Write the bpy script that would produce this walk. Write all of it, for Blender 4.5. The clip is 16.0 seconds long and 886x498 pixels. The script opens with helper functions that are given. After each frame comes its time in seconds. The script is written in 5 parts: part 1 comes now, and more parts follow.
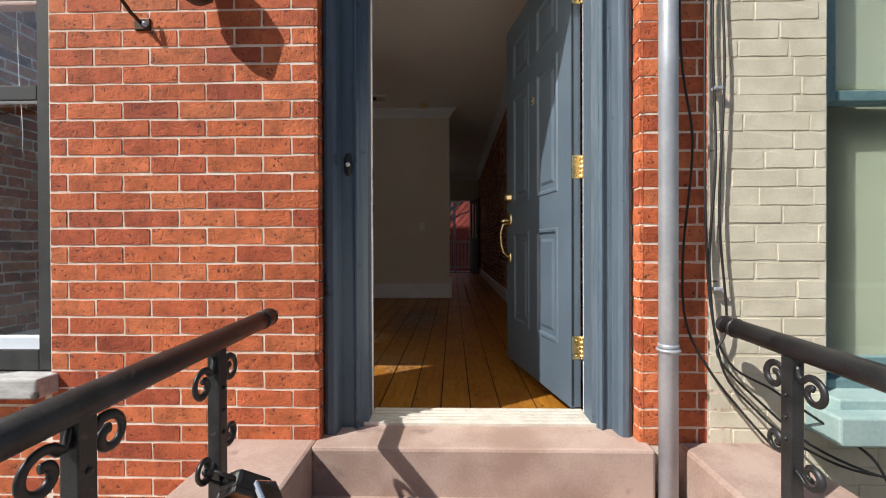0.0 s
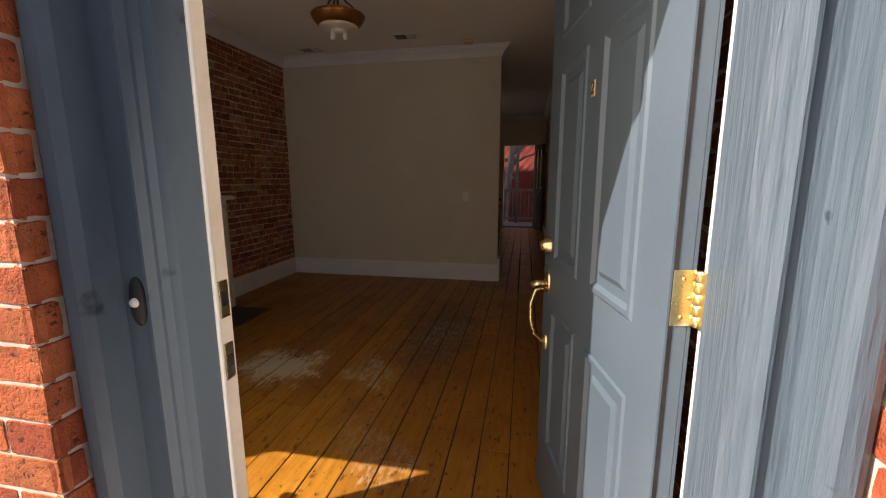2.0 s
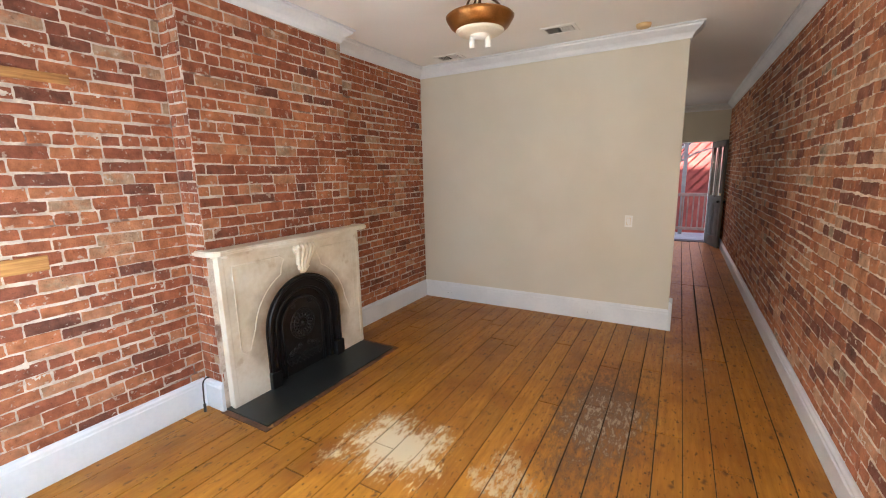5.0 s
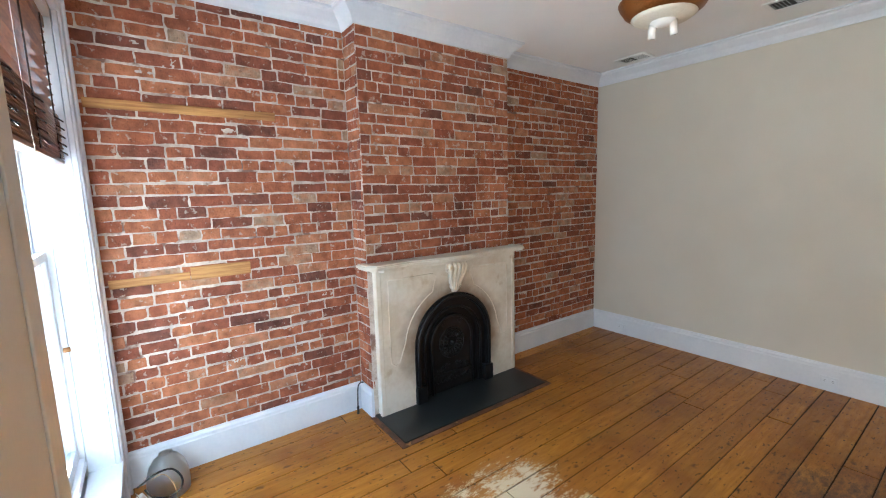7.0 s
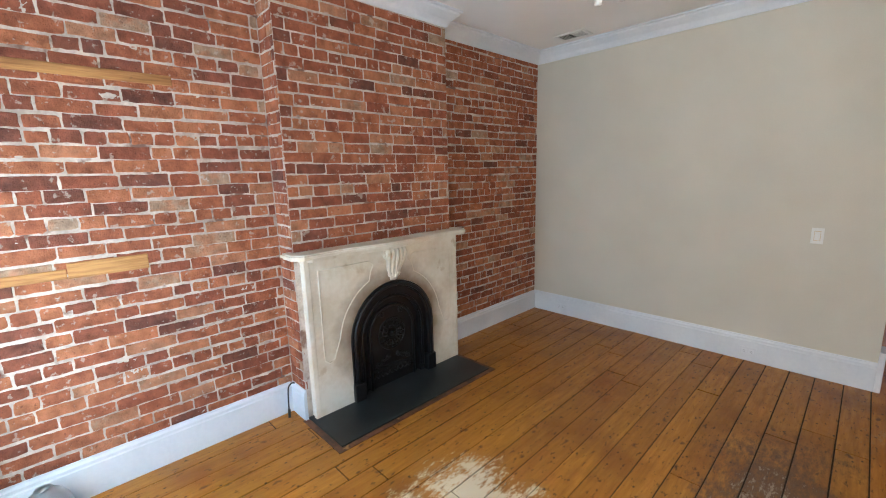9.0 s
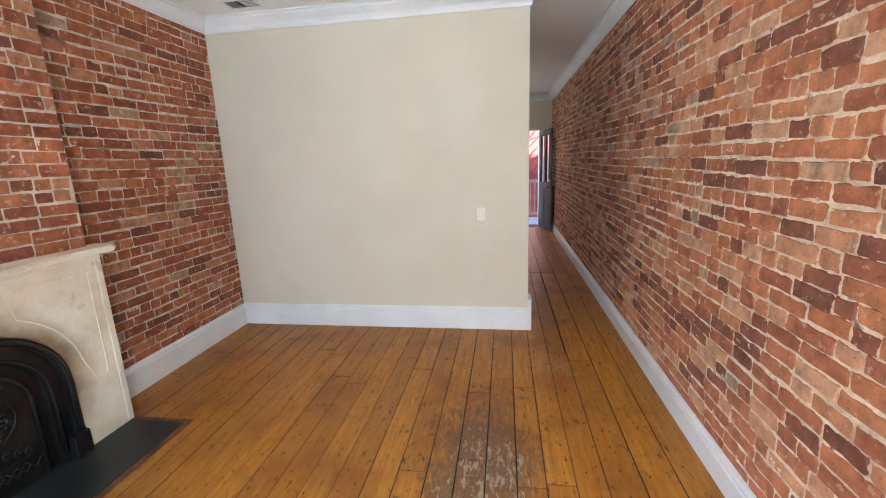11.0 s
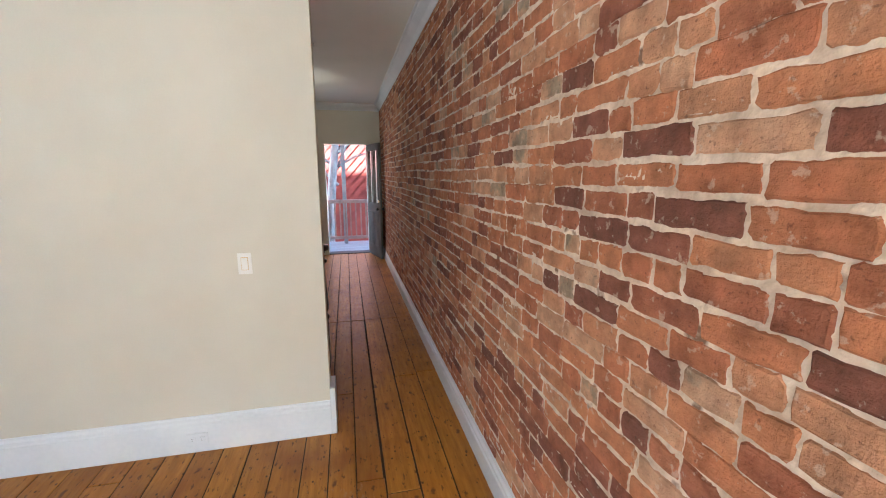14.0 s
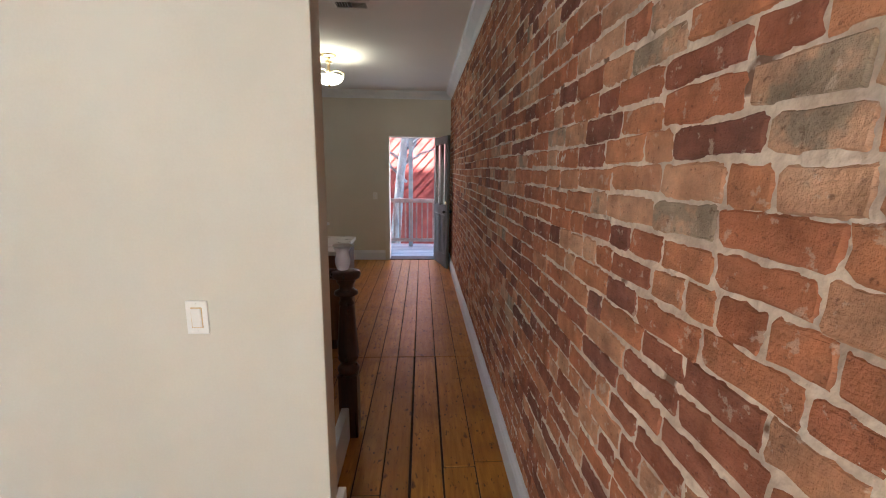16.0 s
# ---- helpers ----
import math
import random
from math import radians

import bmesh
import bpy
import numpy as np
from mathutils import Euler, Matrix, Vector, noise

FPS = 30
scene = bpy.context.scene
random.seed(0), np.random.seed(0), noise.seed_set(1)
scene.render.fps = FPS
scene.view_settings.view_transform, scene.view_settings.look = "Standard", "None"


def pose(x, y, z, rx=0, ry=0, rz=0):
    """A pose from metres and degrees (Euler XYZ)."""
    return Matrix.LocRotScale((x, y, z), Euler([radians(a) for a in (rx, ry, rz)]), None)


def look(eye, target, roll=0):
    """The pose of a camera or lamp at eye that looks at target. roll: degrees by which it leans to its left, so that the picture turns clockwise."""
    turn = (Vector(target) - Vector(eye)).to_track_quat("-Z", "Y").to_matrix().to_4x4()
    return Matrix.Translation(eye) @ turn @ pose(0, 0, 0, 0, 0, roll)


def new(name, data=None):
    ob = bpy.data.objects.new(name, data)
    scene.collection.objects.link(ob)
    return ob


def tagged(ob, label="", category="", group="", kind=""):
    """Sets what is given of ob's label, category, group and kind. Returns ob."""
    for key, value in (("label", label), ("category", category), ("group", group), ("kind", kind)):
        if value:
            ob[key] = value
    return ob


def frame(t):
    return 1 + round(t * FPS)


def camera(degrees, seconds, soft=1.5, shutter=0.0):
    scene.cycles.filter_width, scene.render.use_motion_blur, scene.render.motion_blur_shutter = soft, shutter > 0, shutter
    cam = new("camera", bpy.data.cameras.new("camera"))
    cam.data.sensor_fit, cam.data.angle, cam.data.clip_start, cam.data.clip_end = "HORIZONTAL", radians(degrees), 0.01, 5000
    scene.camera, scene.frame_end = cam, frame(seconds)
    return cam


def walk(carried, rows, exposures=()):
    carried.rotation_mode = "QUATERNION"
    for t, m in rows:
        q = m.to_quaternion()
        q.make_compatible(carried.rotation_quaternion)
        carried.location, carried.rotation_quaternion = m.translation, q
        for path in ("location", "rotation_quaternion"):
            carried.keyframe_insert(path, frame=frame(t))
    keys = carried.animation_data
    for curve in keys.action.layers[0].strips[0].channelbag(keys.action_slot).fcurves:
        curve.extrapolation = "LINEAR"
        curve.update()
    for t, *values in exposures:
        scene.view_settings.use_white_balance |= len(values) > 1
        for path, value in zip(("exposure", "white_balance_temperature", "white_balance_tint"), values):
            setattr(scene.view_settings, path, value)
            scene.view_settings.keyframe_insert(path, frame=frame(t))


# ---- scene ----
cam = camera(94.2, 16.0, soft=1.1)
PATH = [
    (0, (0.11, -0.001, 0.776), (0.061, 1.998, 0.765), -0.2),
    (0.5, (0.215, 0.215, 0.942), (0.113, 2.209, 0.822), 0.1),
    (1, (0.253, 0.456, 1.047), (0.074, 2.435, 0.826), 0.3),
    (1.5, (0.307, 0.731, 1.151), (0.039, 2.691, 0.856), 0.3),
    (2, (0.369, 1.045, 1.327), (-0.009, 2.979, 0.983), -0.1),
    (2.5, (0.343, 1.228, 1.358), (-0.147, 3.132, 0.99), -0.5),
    (3, (0.300, 1.402, 1.414), (-0.311, 3.267, 1.025), -0.5),
    (3.2, (0.289, 1.459, 1.433), (-0.389, 3.3, 1.047), -0.1),
    (5.5, (0.017, 1.794, 1.632), (-1.045, 3.452, 1.279), -1.9),
    (6, (0.002, 1.868, 1.628), (-1.207, 3.427, 1.3), -2.0),
    (6.5, (0.035, 1.986, 1.629), (-1.399, 3.348, 1.333), -1.7),
    (7, (0.034, 2.037, 1.628), (-1.573, 3.196, 1.358), -1.6),
    (7.5, (0.033, 2.054, 1.629), (-1.648, 3.105, 1.36), -1.6),
    (8, (0.046, 2.077, 1.624), (-1.626, 3.137, 1.338), -1.5),
    (8.5, (0.012, 2.096, 1.617), (-1.564, 3.287, 1.298), -1.3),
    (9, (-0.116, 2.19, 1.62), (-1.533, 3.553, 1.255), -1.5),
    (9.5, (-0.237, 2.285, 1.608), (-1.445, 3.83, 1.22), -2.0),
    (10, (-0.243, 2.378, 1.597), (-1.169, 4.104, 1.19), -2.4),
    (10.2, (-0.231, 2.421, 1.59), (-1.031, 4.205, 1.171), -2.6),
    (12.3, (-0.052, 3.058, 1.564), (0.271, 4.989, 1.155), -0.6),
    (12.5, (-0.047, 3.151, 1.57), (0.329, 5.074, 1.169), -0.6),
    (13, (0.001, 3.361, 1.562), (0.449, 5.271, 1.176), -0.4),
    (13.5, (0.129, 3.633, 1.58), (0.584, 5.546, 1.214), -0.3),
    (14, (0.205, 3.865, 1.574), (0.65, 5.781, 1.213), -0.1),
    (14.5, (0.23, 4.153, 1.562), (0.656, 6.074, 1.203), 0.0),
    (15, (0.259, 4.421, 1.564), (0.646, 6.35, 1.201), 0.5),
    (15.5, (0.352, 4.717, 1.572), (0.641, 6.662, 1.203), 0.8),
    (16, (0.394, 4.915, 1.584), (0.497, 6.876, 1.208), 0.8),
]
walk(cam, [(t, look(eye, target, roll)) for t, eye, target, roll in PATH], [
    (0.0, 0.3, 6350, 9), (1.0, 0.35, 6450, 10), (1.5, 0.5, 6600, 10), (2.0, 0.9, 7200, 14), (2.5, 1.45, 8000, 20), (3.0, 2.15, 9200, 28), (5.5, 4.0, 5350, 0), (6.5, 3.85, 5200, -1), (7.5, 3.6, 5100, -2), (8.5, 3.65, 5150, -2), (10.0, 4.2, 5250, -1),
    (12.5, 4.45, 5150, -2), (14.5, 4.4, 5300, -1), (16.0, 4.35, 5400, 0)])


# ---- light ----
SUN = Vector((1.60, 1.0, -1.88)).normalized()
world = bpy.data.worlds.new("sky")
scene.world = world
world.use_nodes = True
wn = world.node_tree
sky = wn.nodes.new("ShaderNodeTexSky")
sky.sky_type = "NISHITA"
sky.sun_disc = False
sky.sun_elevation = math.asin(-SUN.z)
sky.sun_rotation = math.atan2(-SUN.x, -SUN.y)
sky.sun_intensity = 1.0
wn.links.new(sky.outputs[0], wn.nodes["Background"].inputs[0])
wn.nodes["Background"].inputs[1].default_value = 0.07

sun_data = bpy.data.lights.new("sun", "SUN")
sun_data.energy, sun_data.angle, sun_data.color = 4.8, radians(0.5), (1.0, 0.95, 0.87)
sun = new("sun", sun_data)
sun.matrix_world = look((-20, -14, 30), Vector((-20, -14, 30)) + SUN)


def area_lamp(name, eye, target, wide, high, power, colour):
    data = bpy.data.lights.new(name, "AREA")
    data.shape, data.size, data.size_y, data.energy, data.color = "RECTANGLE", wide, high, power, colour
    ob = new(name, data)
    ob.matrix_world = look(eye, target)
    return ob


# sky light through the front window, the front door and the rear openings
area_lamp("window_daylight", (-2.02, 1.56, 1.3), (-1.62, 3.0, 1.1), 0.9, 1.9, 1.3, (0.74, 0.88, 1.0))
area_lamp("door_daylight", (0.22, 1.50, 1.2), (0.50, 3.0, 0.95), 0.8, 1.9, 4.9, (1.0, 0.83, 0.63))
area_lamp("rear_door_daylight", (0.22, 12.45, 1.1), (0.22, 10.0, 0.9), 0.75, 2.0, 0.26, (1.0, 0.9, 0.86))
area_lamp("rear_window_daylight", (-1.9, 12.25, 1.5), (-1.9, 10.0, 1.2), 0.8, 1.7, 0.26, (0.95, 0.98, 1.0))


# ---- materials ----
def mat(name, dark, light, rough=0.6, metal=0.0, scale=6.0, fine=90.0, bump=0.15, vary=0.0, stretch=(1, 1, 1), spec=0.5, relief=0.004, spots=None, coat=0.0, gain=(0.35, 0.65)):
    """A surface with colour that drifts between two tones, fine grain and relief; vary lets single pieces differ."""
    m = bpy.data.materials.new(name)
    m.use_nodes = True
    t = m.node_tree
    n, k = t.nodes, t.links
    b = n["Principled BSDF"]
    geo = n.new("ShaderNodeNewGeometry")
    mp = n.new("ShaderNodeMapping")
    mp.inputs["Scale"].default_value = stretch
    k.new(geo.outputs["Position"], mp.inputs["Vector"])
    big, small = n.new("ShaderNodeTexNoise"), n.new("ShaderNodeTexNoise")
    for tex, s, d in ((big, scale, 4), (small, fine, 3)):
        tex.inputs["Scale"].default_value, tex.inputs["Detail"].default_value = s, d
        k.new(mp.outputs[0], tex.inputs["Vector"])
    mix = n.new("ShaderNodeMix")
    mix.data_type = "RGBA"
    mix.inputs["A"].default_value, mix.inputs["B"].default_value = (*dark, 1), (*light, 1)
    add = n.new("ShaderNodeMath")
    add.operation = "MULTIPLY_ADD"
    add.inputs[1].default_value = 0.35
    k.new(small.outputs["Fac"], add.inputs[0])
    k.new(big.outputs["Fac"], add.inputs[2])
    ramp = n.new("ShaderNodeMapRange")
    ramp.inputs["From Min"].default_value, ramp.inputs["From Max"].default_value = gain[0] + 0.17, gain[1] + 0.17
    k.new(add.outputs[0], ramp.inputs["Value"])
    k.new(ramp.outputs[0], mix.inputs["Factor"])
    colour = mix.outputs["Result"]
    if vary:
        rnd = piece_random(n, k, geo)
        hsv = n.new("ShaderNodeHueSaturation")
        rng = n.new("ShaderNodeMapRange")
        rng.inputs["To Min"].default_value, rng.inputs["To Max"].default_value = 1 - vary, 1 + vary
        k.new(rnd, rng.inputs["Value"])
        k.new(rng.outputs[0], hsv.inputs["Value"])
        k.new(colour, hsv.inputs["Color"])
        colour = hsv.outputs[0]
    if spots:
        tint, at, limit = spots
        sp = n.new("ShaderNodeTexNoise")
        sp.inputs["Scale"].default_value, sp.inputs["Detail"].default_value = at, 6
        k.new(geo.outputs["Position"], sp.inputs["Vector"])
        sr = n.new("ShaderNodeMapRange")
        sr.inputs["From Min"].default_value, sr.inputs["From Max"].default_value = limit, limit + 0.06
        k.new(sp.outputs["Fac"], sr.inputs["Value"])
        m2 = n.new("ShaderNodeMix")
        m2.data_type = "RGBA"
        k.new(sr.outputs[0], m2.inputs["Factor"])
        k.new(colour, m2.inputs["A"])
        m2.inputs["B"].default_value = (*tint, 1)
        colour = m2.outputs["Result"]
    k.new(colour, b.inputs["Base Color"])
    rr = n.new("ShaderNodeMapRange")
    rr.inputs["To Min"].default_value, rr.inputs["To Max"].default_value = max(0.02, rough - 0.1), min(1, rough + 0.1)
    k.new(big.outputs["Fac"], rr.inputs["Value"])
    k.new(rr.outputs[0], b.inputs["Roughness"])
    b.inputs["Metallic"].default_value = metal
    b.inputs["Specular IOR Level"].default_value = spec
    b.inputs["Coat Weight"].default_value = coat
    if bump:
        bp = n.new("ShaderNodeBump")
        bp.inputs["Strength"].default_value, bp.inputs["Distance"].default_value = bump, relief
        k.new(add.outputs[0], bp.inputs["Height"])
        k.new(bp.outputs[0], b.inputs["Normal"])
    return m


def piece_random(n, k, geo):
    info = n.new("ShaderNodeObjectInfo")
    s = n.new("ShaderNodeMath")
    s.operation = "ADD"
    k.new(info.outputs["Random"], s.inputs[0])
    k.new(geo.outputs["Random Per Island"], s.inputs[1])
    f = n.new("ShaderNodeMath")
    f.operation = "FRACT"
    k.new(s.outputs[0], f.inputs[0])
    return f.outputs[0]


def brick_mat(name, stops, pits=0.5, lime=(0.6, 0.54, 0.46), limit=0.66, bump=0.6, rough=0.9, relief=0.007, pit_at=0.385):
    """Fired clay: every brick takes its own tone from the stops, with blotches, pits and lime smears."""
    m = bpy.data.materials.new(name)
    m.use_nodes = True
    t = m.node_tree
    n, k = t.nodes, t.links
    b = n["Principled BSDF"]
    geo = n.new("ShaderNodeNewGeometry")
    rnd = piece_random(n, k, geo)
    ramp = n.new("ShaderNodeValToRGB")
    el = ramp.color_ramp.elements
    while len(el) < len(stops):
        el.new(0.5)
    for e, (p, c) in zip(el, stops):
        e.position, e.color = p, (*c, 1)
    tex = []
    for s, d in ((14, 6), (70, 5), (24, 9), (230, 3), (8, 4)):
        x = n.new("ShaderNodeTexNoise")
        x.inputs["Scale"].default_value, x.inputs["Detail"].default_value, x.inputs["Roughness"].default_value = s, d, 0.62
        k.new(geo.outputs["Position"], x.inputs["Vector"])
        tex.append(x.outputs["Fac"])
    drift = n.new("ShaderNodeMapRange")
    drift.inputs["From Min"].default_value, drift.inputs["From Max"].default_value = 0.3, 0.7
    drift.inputs["To Min"].default_value, drift.inputs["To Max"].default_value = -0.05, 0.06
    k.new(tex[4], drift.inputs["Value"])
    pick = n.new("ShaderNodeMath")
    pick.operation = "ADD"
    pick.use_clamp = True
    k.new(rnd, pick.inputs[0])
    k.new(drift.outputs[0], pick.inputs[1])
    k.new(pick.outputs[0], ramp.inputs[0])
    hsv = n.new("ShaderNodeHueSaturation")
    v = n.new("ShaderNodeMapRange")
    v.inputs["From Min"].default_value, v.inputs["From Max"].default_value = 0.3, 0.7
    v.inputs["To Min"].default_value, v.inputs["To Max"].default_value = 0.62, 1.3
    k.new(tex[0], v.inputs["Value"])
    k.new(v.outputs[0], hsv.inputs["Value"])
    k.new(ramp.outputs[0], hsv.inputs["Color"])
    colour = hsv.outputs[0]
    for fac, lo, hi, tint in ((tex[2], limit, limit + 0.035, lime), (tex[1], pit_at, pit_at - 0.065, (0.07, 0.03, 0.025))):
        r = n.new("ShaderNodeMapRange")
        r.inputs["From Min"].default_value, r.inputs["From Max"].default_value = lo, hi
        r.inputs["To Max"].default_value = 0.45 if tint is lime else pits
        k.new(fac, r.inputs["Value"])
        mx = n.new("ShaderNodeMix")
        mx.data_type = "RGBA"
        k.new(r.outputs[0], mx.inputs["Factor"])
        k.new(colour, mx.inputs["A"])
        mx.inputs["B"].default_value = (*tint, 1)
        colour = mx.outputs["Result"]
    k.new(colour, b.inputs["Base Color"])
    b.inputs["Roughness"].default_value = rough
    b.inputs["Specular IOR Level"].default_value = 0.3
    h = n.new("ShaderNodeMath")
    h.operation = "MULTIPLY_ADD"
    h.inputs[1].default_value = 0.4
    k.new(tex[3], h.inputs[0])
    k.new(tex[1], h.inputs[2])
    bp = n.new("ShaderNodeBump")
    bp.inputs["Strength"].default_value, bp.inputs["Distance"].default_value = bump, relief
    k.new(h.outputs[0], bp.inputs["Height"])
    k.new(bp.outputs[0], b.inputs["Normal"])
    return m


def floor_mat():
    """Old amber-varnished pine: grain along the boards, knots, grey scuffs and pale bare patches."""
    m = bpy.data.materials.new("varnished_pine")
    m.use_nodes = True
    t = m.node_tree
    n, k = t.nodes, t.links
    b = n["Principled BSDF"]
    geo = n.new("ShaderNodeNewGeometry")
    rnd = piece_random(n, k, geo)

    def noise_at(scale, detail, stretch=(1, 1, 1), rough=0.5):
        mp = n.new("ShaderNodeMapping")
        mp.inputs["Scale"].default_value = stretch
        k.new(geo.outputs["Position"], mp.inputs["Vector"])
        x = n.new("ShaderNodeTexNoise")
        x.inputs["Scale"].default_value, x.inputs["Detail"].default_value, x.inputs["Roughness"].default_value = scale, detail, rough
        k.new(mp.outputs[0], x.inputs["Vector"])
        return x.outputs["Fac"]

    def rng(v, a, z, lo=0.0, hi=1.0):
        r = n.new("ShaderNodeMapRange")
        for key, val in (("From Min", a), ("From Max", z), ("To Min", lo), ("To Max", hi)):
            r.inputs[key].default_value = val
        k.new(v, r.inputs["Value"])
        return r.outputs[0]

    def mixed(f, a, c):
        x = n.new("ShaderNodeMix")
        x.data_type = "RGBA"
        k.new(f, x.inputs["Factor"])
        for key, val in (("A", a), ("B", c)):
            if isinstance(val, tuple):
                x.inputs[key].default_value = (*val, 1)
            else:
                k.new(val, x.inputs[key])
        return x.outputs["Result"]

    def times(a, c):
        x = n.new("ShaderNodeMath")
        x.operation = "MULTIPLY"
        k.new(a, x.inputs[0])
        k.new(c, x.inputs[1])
        return x.outputs[0]

    # places pushed about by noise, so that worn patches get ragged rims
    wob = n.new("ShaderNodeTexNoise")
    wob.inputs["Scale"].default_value, wob.inputs["Detail"].default_value = 3.2, 4
    k.new(geo.outputs["Position"], wob.inputs["Vector"])
    off = n.new("ShaderNodeVectorMath")
    off.operation = "MULTIPLY_ADD"
    off.inputs[1].default_value = (0.55, 0.75, 0.0)
    off.inputs[2].default_value = (-0.275, -0.375, 0.0)
    k.new(wob.outputs["Color"], off.inputs[0])
    bent = n.new("ShaderNodeVectorMath")
    bent.operation = "ADD"
    k.new(geo.outputs["Position"], bent.inputs[0])
    k.new(off.outputs[0], bent.inputs[1])

    def around(cx, cy, rx, ry):
        """1 at a spot on the floor, falling to 0 at its rim."""
        mp = n.new("ShaderNodeMapping")
        mp.vector_type = "POINT"
        mp.inputs["Location"].default_value = (-cx / rx, -cy / ry, 0)
        mp.inputs["Scale"].default_value = (1 / rx, 1 / ry, 0)
        k.new(bent.outputs[0], mp.inputs["Vector"])
        d = n.new("ShaderNodeVectorMath")
        d.operation = "LENGTH"
        k.new(mp.outputs[0], d.inputs[0])
        return rng(d.outputs["Value"], 1.15, 0.25)

    grain = noise_at(9, 6, (4, 0.35, 1), 0.65)
    fine = noise_at(60, 3, (5, 0.3, 1))
    blot = noise_at(2.6, 5)
    c = mixed(rng(grain, 0.28, 0.75), (0.27, 0.100, 0.009), (0.54, 0.25, 0.030))
    c = mixed(rng(rnd, 0, 1, 0, 0.55), c, (0.22, 0.078, 0.010))
    c = mixed(rng(blot, 0.50, 0.70, 0, 0.7), c, (0.20, 0.064, 0.008))
    knots = n.new("ShaderNodeTexVoronoi")
    knots.voronoi_dimensions = "2D"
    knots.inputs["Scale"].default_value = 2.4
    kmp = n.new("ShaderNodeMapping")
    kmp.inputs["Scale"].default_value = (1.5, 0.8, 0.0)
    kw = n.new("ShaderNodeTexNoise")
    kw.inputs["Scale"].default_value, kw.inputs["Detail"].default_value = 22, 4
    k.new(geo.outputs["Position"], kw.inputs["Vector"])
    kv = n.new("ShaderNodeVectorMath")
    kv.operation = "MULTIPLY_ADD"
    kv.inputs[1].default_value = (0.05, 0.08, 0.0)
    k.new(kw.outputs["Color"], kv.inputs[0])
    k.new(geo.outputs["Position"], kv.inputs[2])
    k.new(kv.outputs[0], kmp.inputs["Vector"])
    k.new(kmp.outputs[0], knots.inputs["Vector"])
    c = mixed(rng(knots.outputs["Distance"], 0.055, 0.018, 0, 0.85), c, (0.09, 0.032, 0.012))
    nails = n.new("ShaderNodeTexVoronoi")
    nails.voronoi_dimensions = "2D"
    nails.inputs["Scale"].default_value = 6.0
    nmp = n.new("ShaderNodeMapping")
    nmp.inputs["Scale"].default_value = (1.0, 0.7, 0.0)
    k.new(geo.outputs["Position"], nmp.inputs["Vector"])
    k.new(nmp.outputs[0], nails.inputs["Vector"])
    c = mixed(rng(nails.outputs["Distance"], 0.042, 0.022, 0, 0.9), c, (0.03, 0.012, 0.006))
    flecks = noise_at(30, 4, (1.5, 0.55, 1), 0.6)
    c = mixed(rng(flecks, 0.60, 0.66, 0, 0.8), c, (0.07, 0.026, 0.008))
    scratch = noise_at(16, 7, (2.2, 0.75, 1), 0.78)
    for spot, lo, hi, tint, amount in (
        ((-1.28, 3.50, 0.44, 0.40), 1.55, 1.80, (0.66, 0.56, 0.39), 0.95),
        ((-0.60, 3.62, 0.42, 0.44), 1.98, 2.20, (0.54, 0.44, 0.29), 0.75),
        ((-0.28, 4.45, 0.50, 1.30), 1.62, 2.05, (0.11, 0.060, 0.035), 0.85),
        ((-0.25, 4.40, 0.55, 1.20), 2.12, 2.22, (0.42, 0.34, 0.26), 0.7),
        ((-0.35, 2.75, 0.65, 0.55), 2.02, 2.30, (0.40, 0.30, 0.18), 0.6),
        ((0.20, 5.60, 0.45, 0.60), 2.05, 2.25, (0.38, 0.28, 0.17), 0.55),
    ):
        edge = n.new("ShaderNodeMath")
        edge.operation = "MULTIPLY_ADD"
        edge.inputs[1].default_value = 2.2
        k.new(scratch, edge.inputs[0])
        k.new(around(*spot), edge.inputs[2])
        c = mixed(rng(edge.outputs[0], lo, hi, 0, amount), c, tint)
    k.new(c, b.inputs["Base Color"])
    k.new(rng(scratch, 0.35, 0.65, 0.30, 0.54), b.inputs["Roughness"])
    b.inputs["Specular IOR Level"].default_value = 0.38
    h = n.new("ShaderNodeMath")
    h.operation = "MULTIPLY_ADD"
    h.inputs[1].default_value = 0.5
    k.new(fine, h.inputs[0])
    k.new(grain, h.inputs[2])
    bp = n.new("ShaderNodeBump")
    bp.inputs["Strength"].default_value, bp.inputs["Distance"].default_value = 0.25, 0.003
    k.new(h.outputs[0], bp.inputs["Height"])
    k.new(bp.outputs[0], b.inputs["Normal"])
    return m


def glass(name, tint=(1, 1, 1), rough=0.0):
    m = bpy.data.materials.new(name)
    m.use_nodes = True
    b = m.node_tree.nodes["Principled BSDF"]
    b.inputs["Base Color"].default_value = (*tint, 1)
    b.inputs["Transmission Weight"].default_value = 1.0
    b.inputs["Roughness"].default_value = rough
    b.inputs["IOR"].default_value = 1.45
    return m


def glow(name, colour, strength):
    m = bpy.data.materials.new(name)
    m.use_nodes = True
    b = m.node_tree.nodes["Principled BSDF"]
    b.inputs["Base Color"].default_value = (0.9, 0.88, 0.82, 1)
    b.inputs["Emission Color"].default_value = (*colour, 1)
    b.inputs["Emission Strength"].default_value = strength
    return m


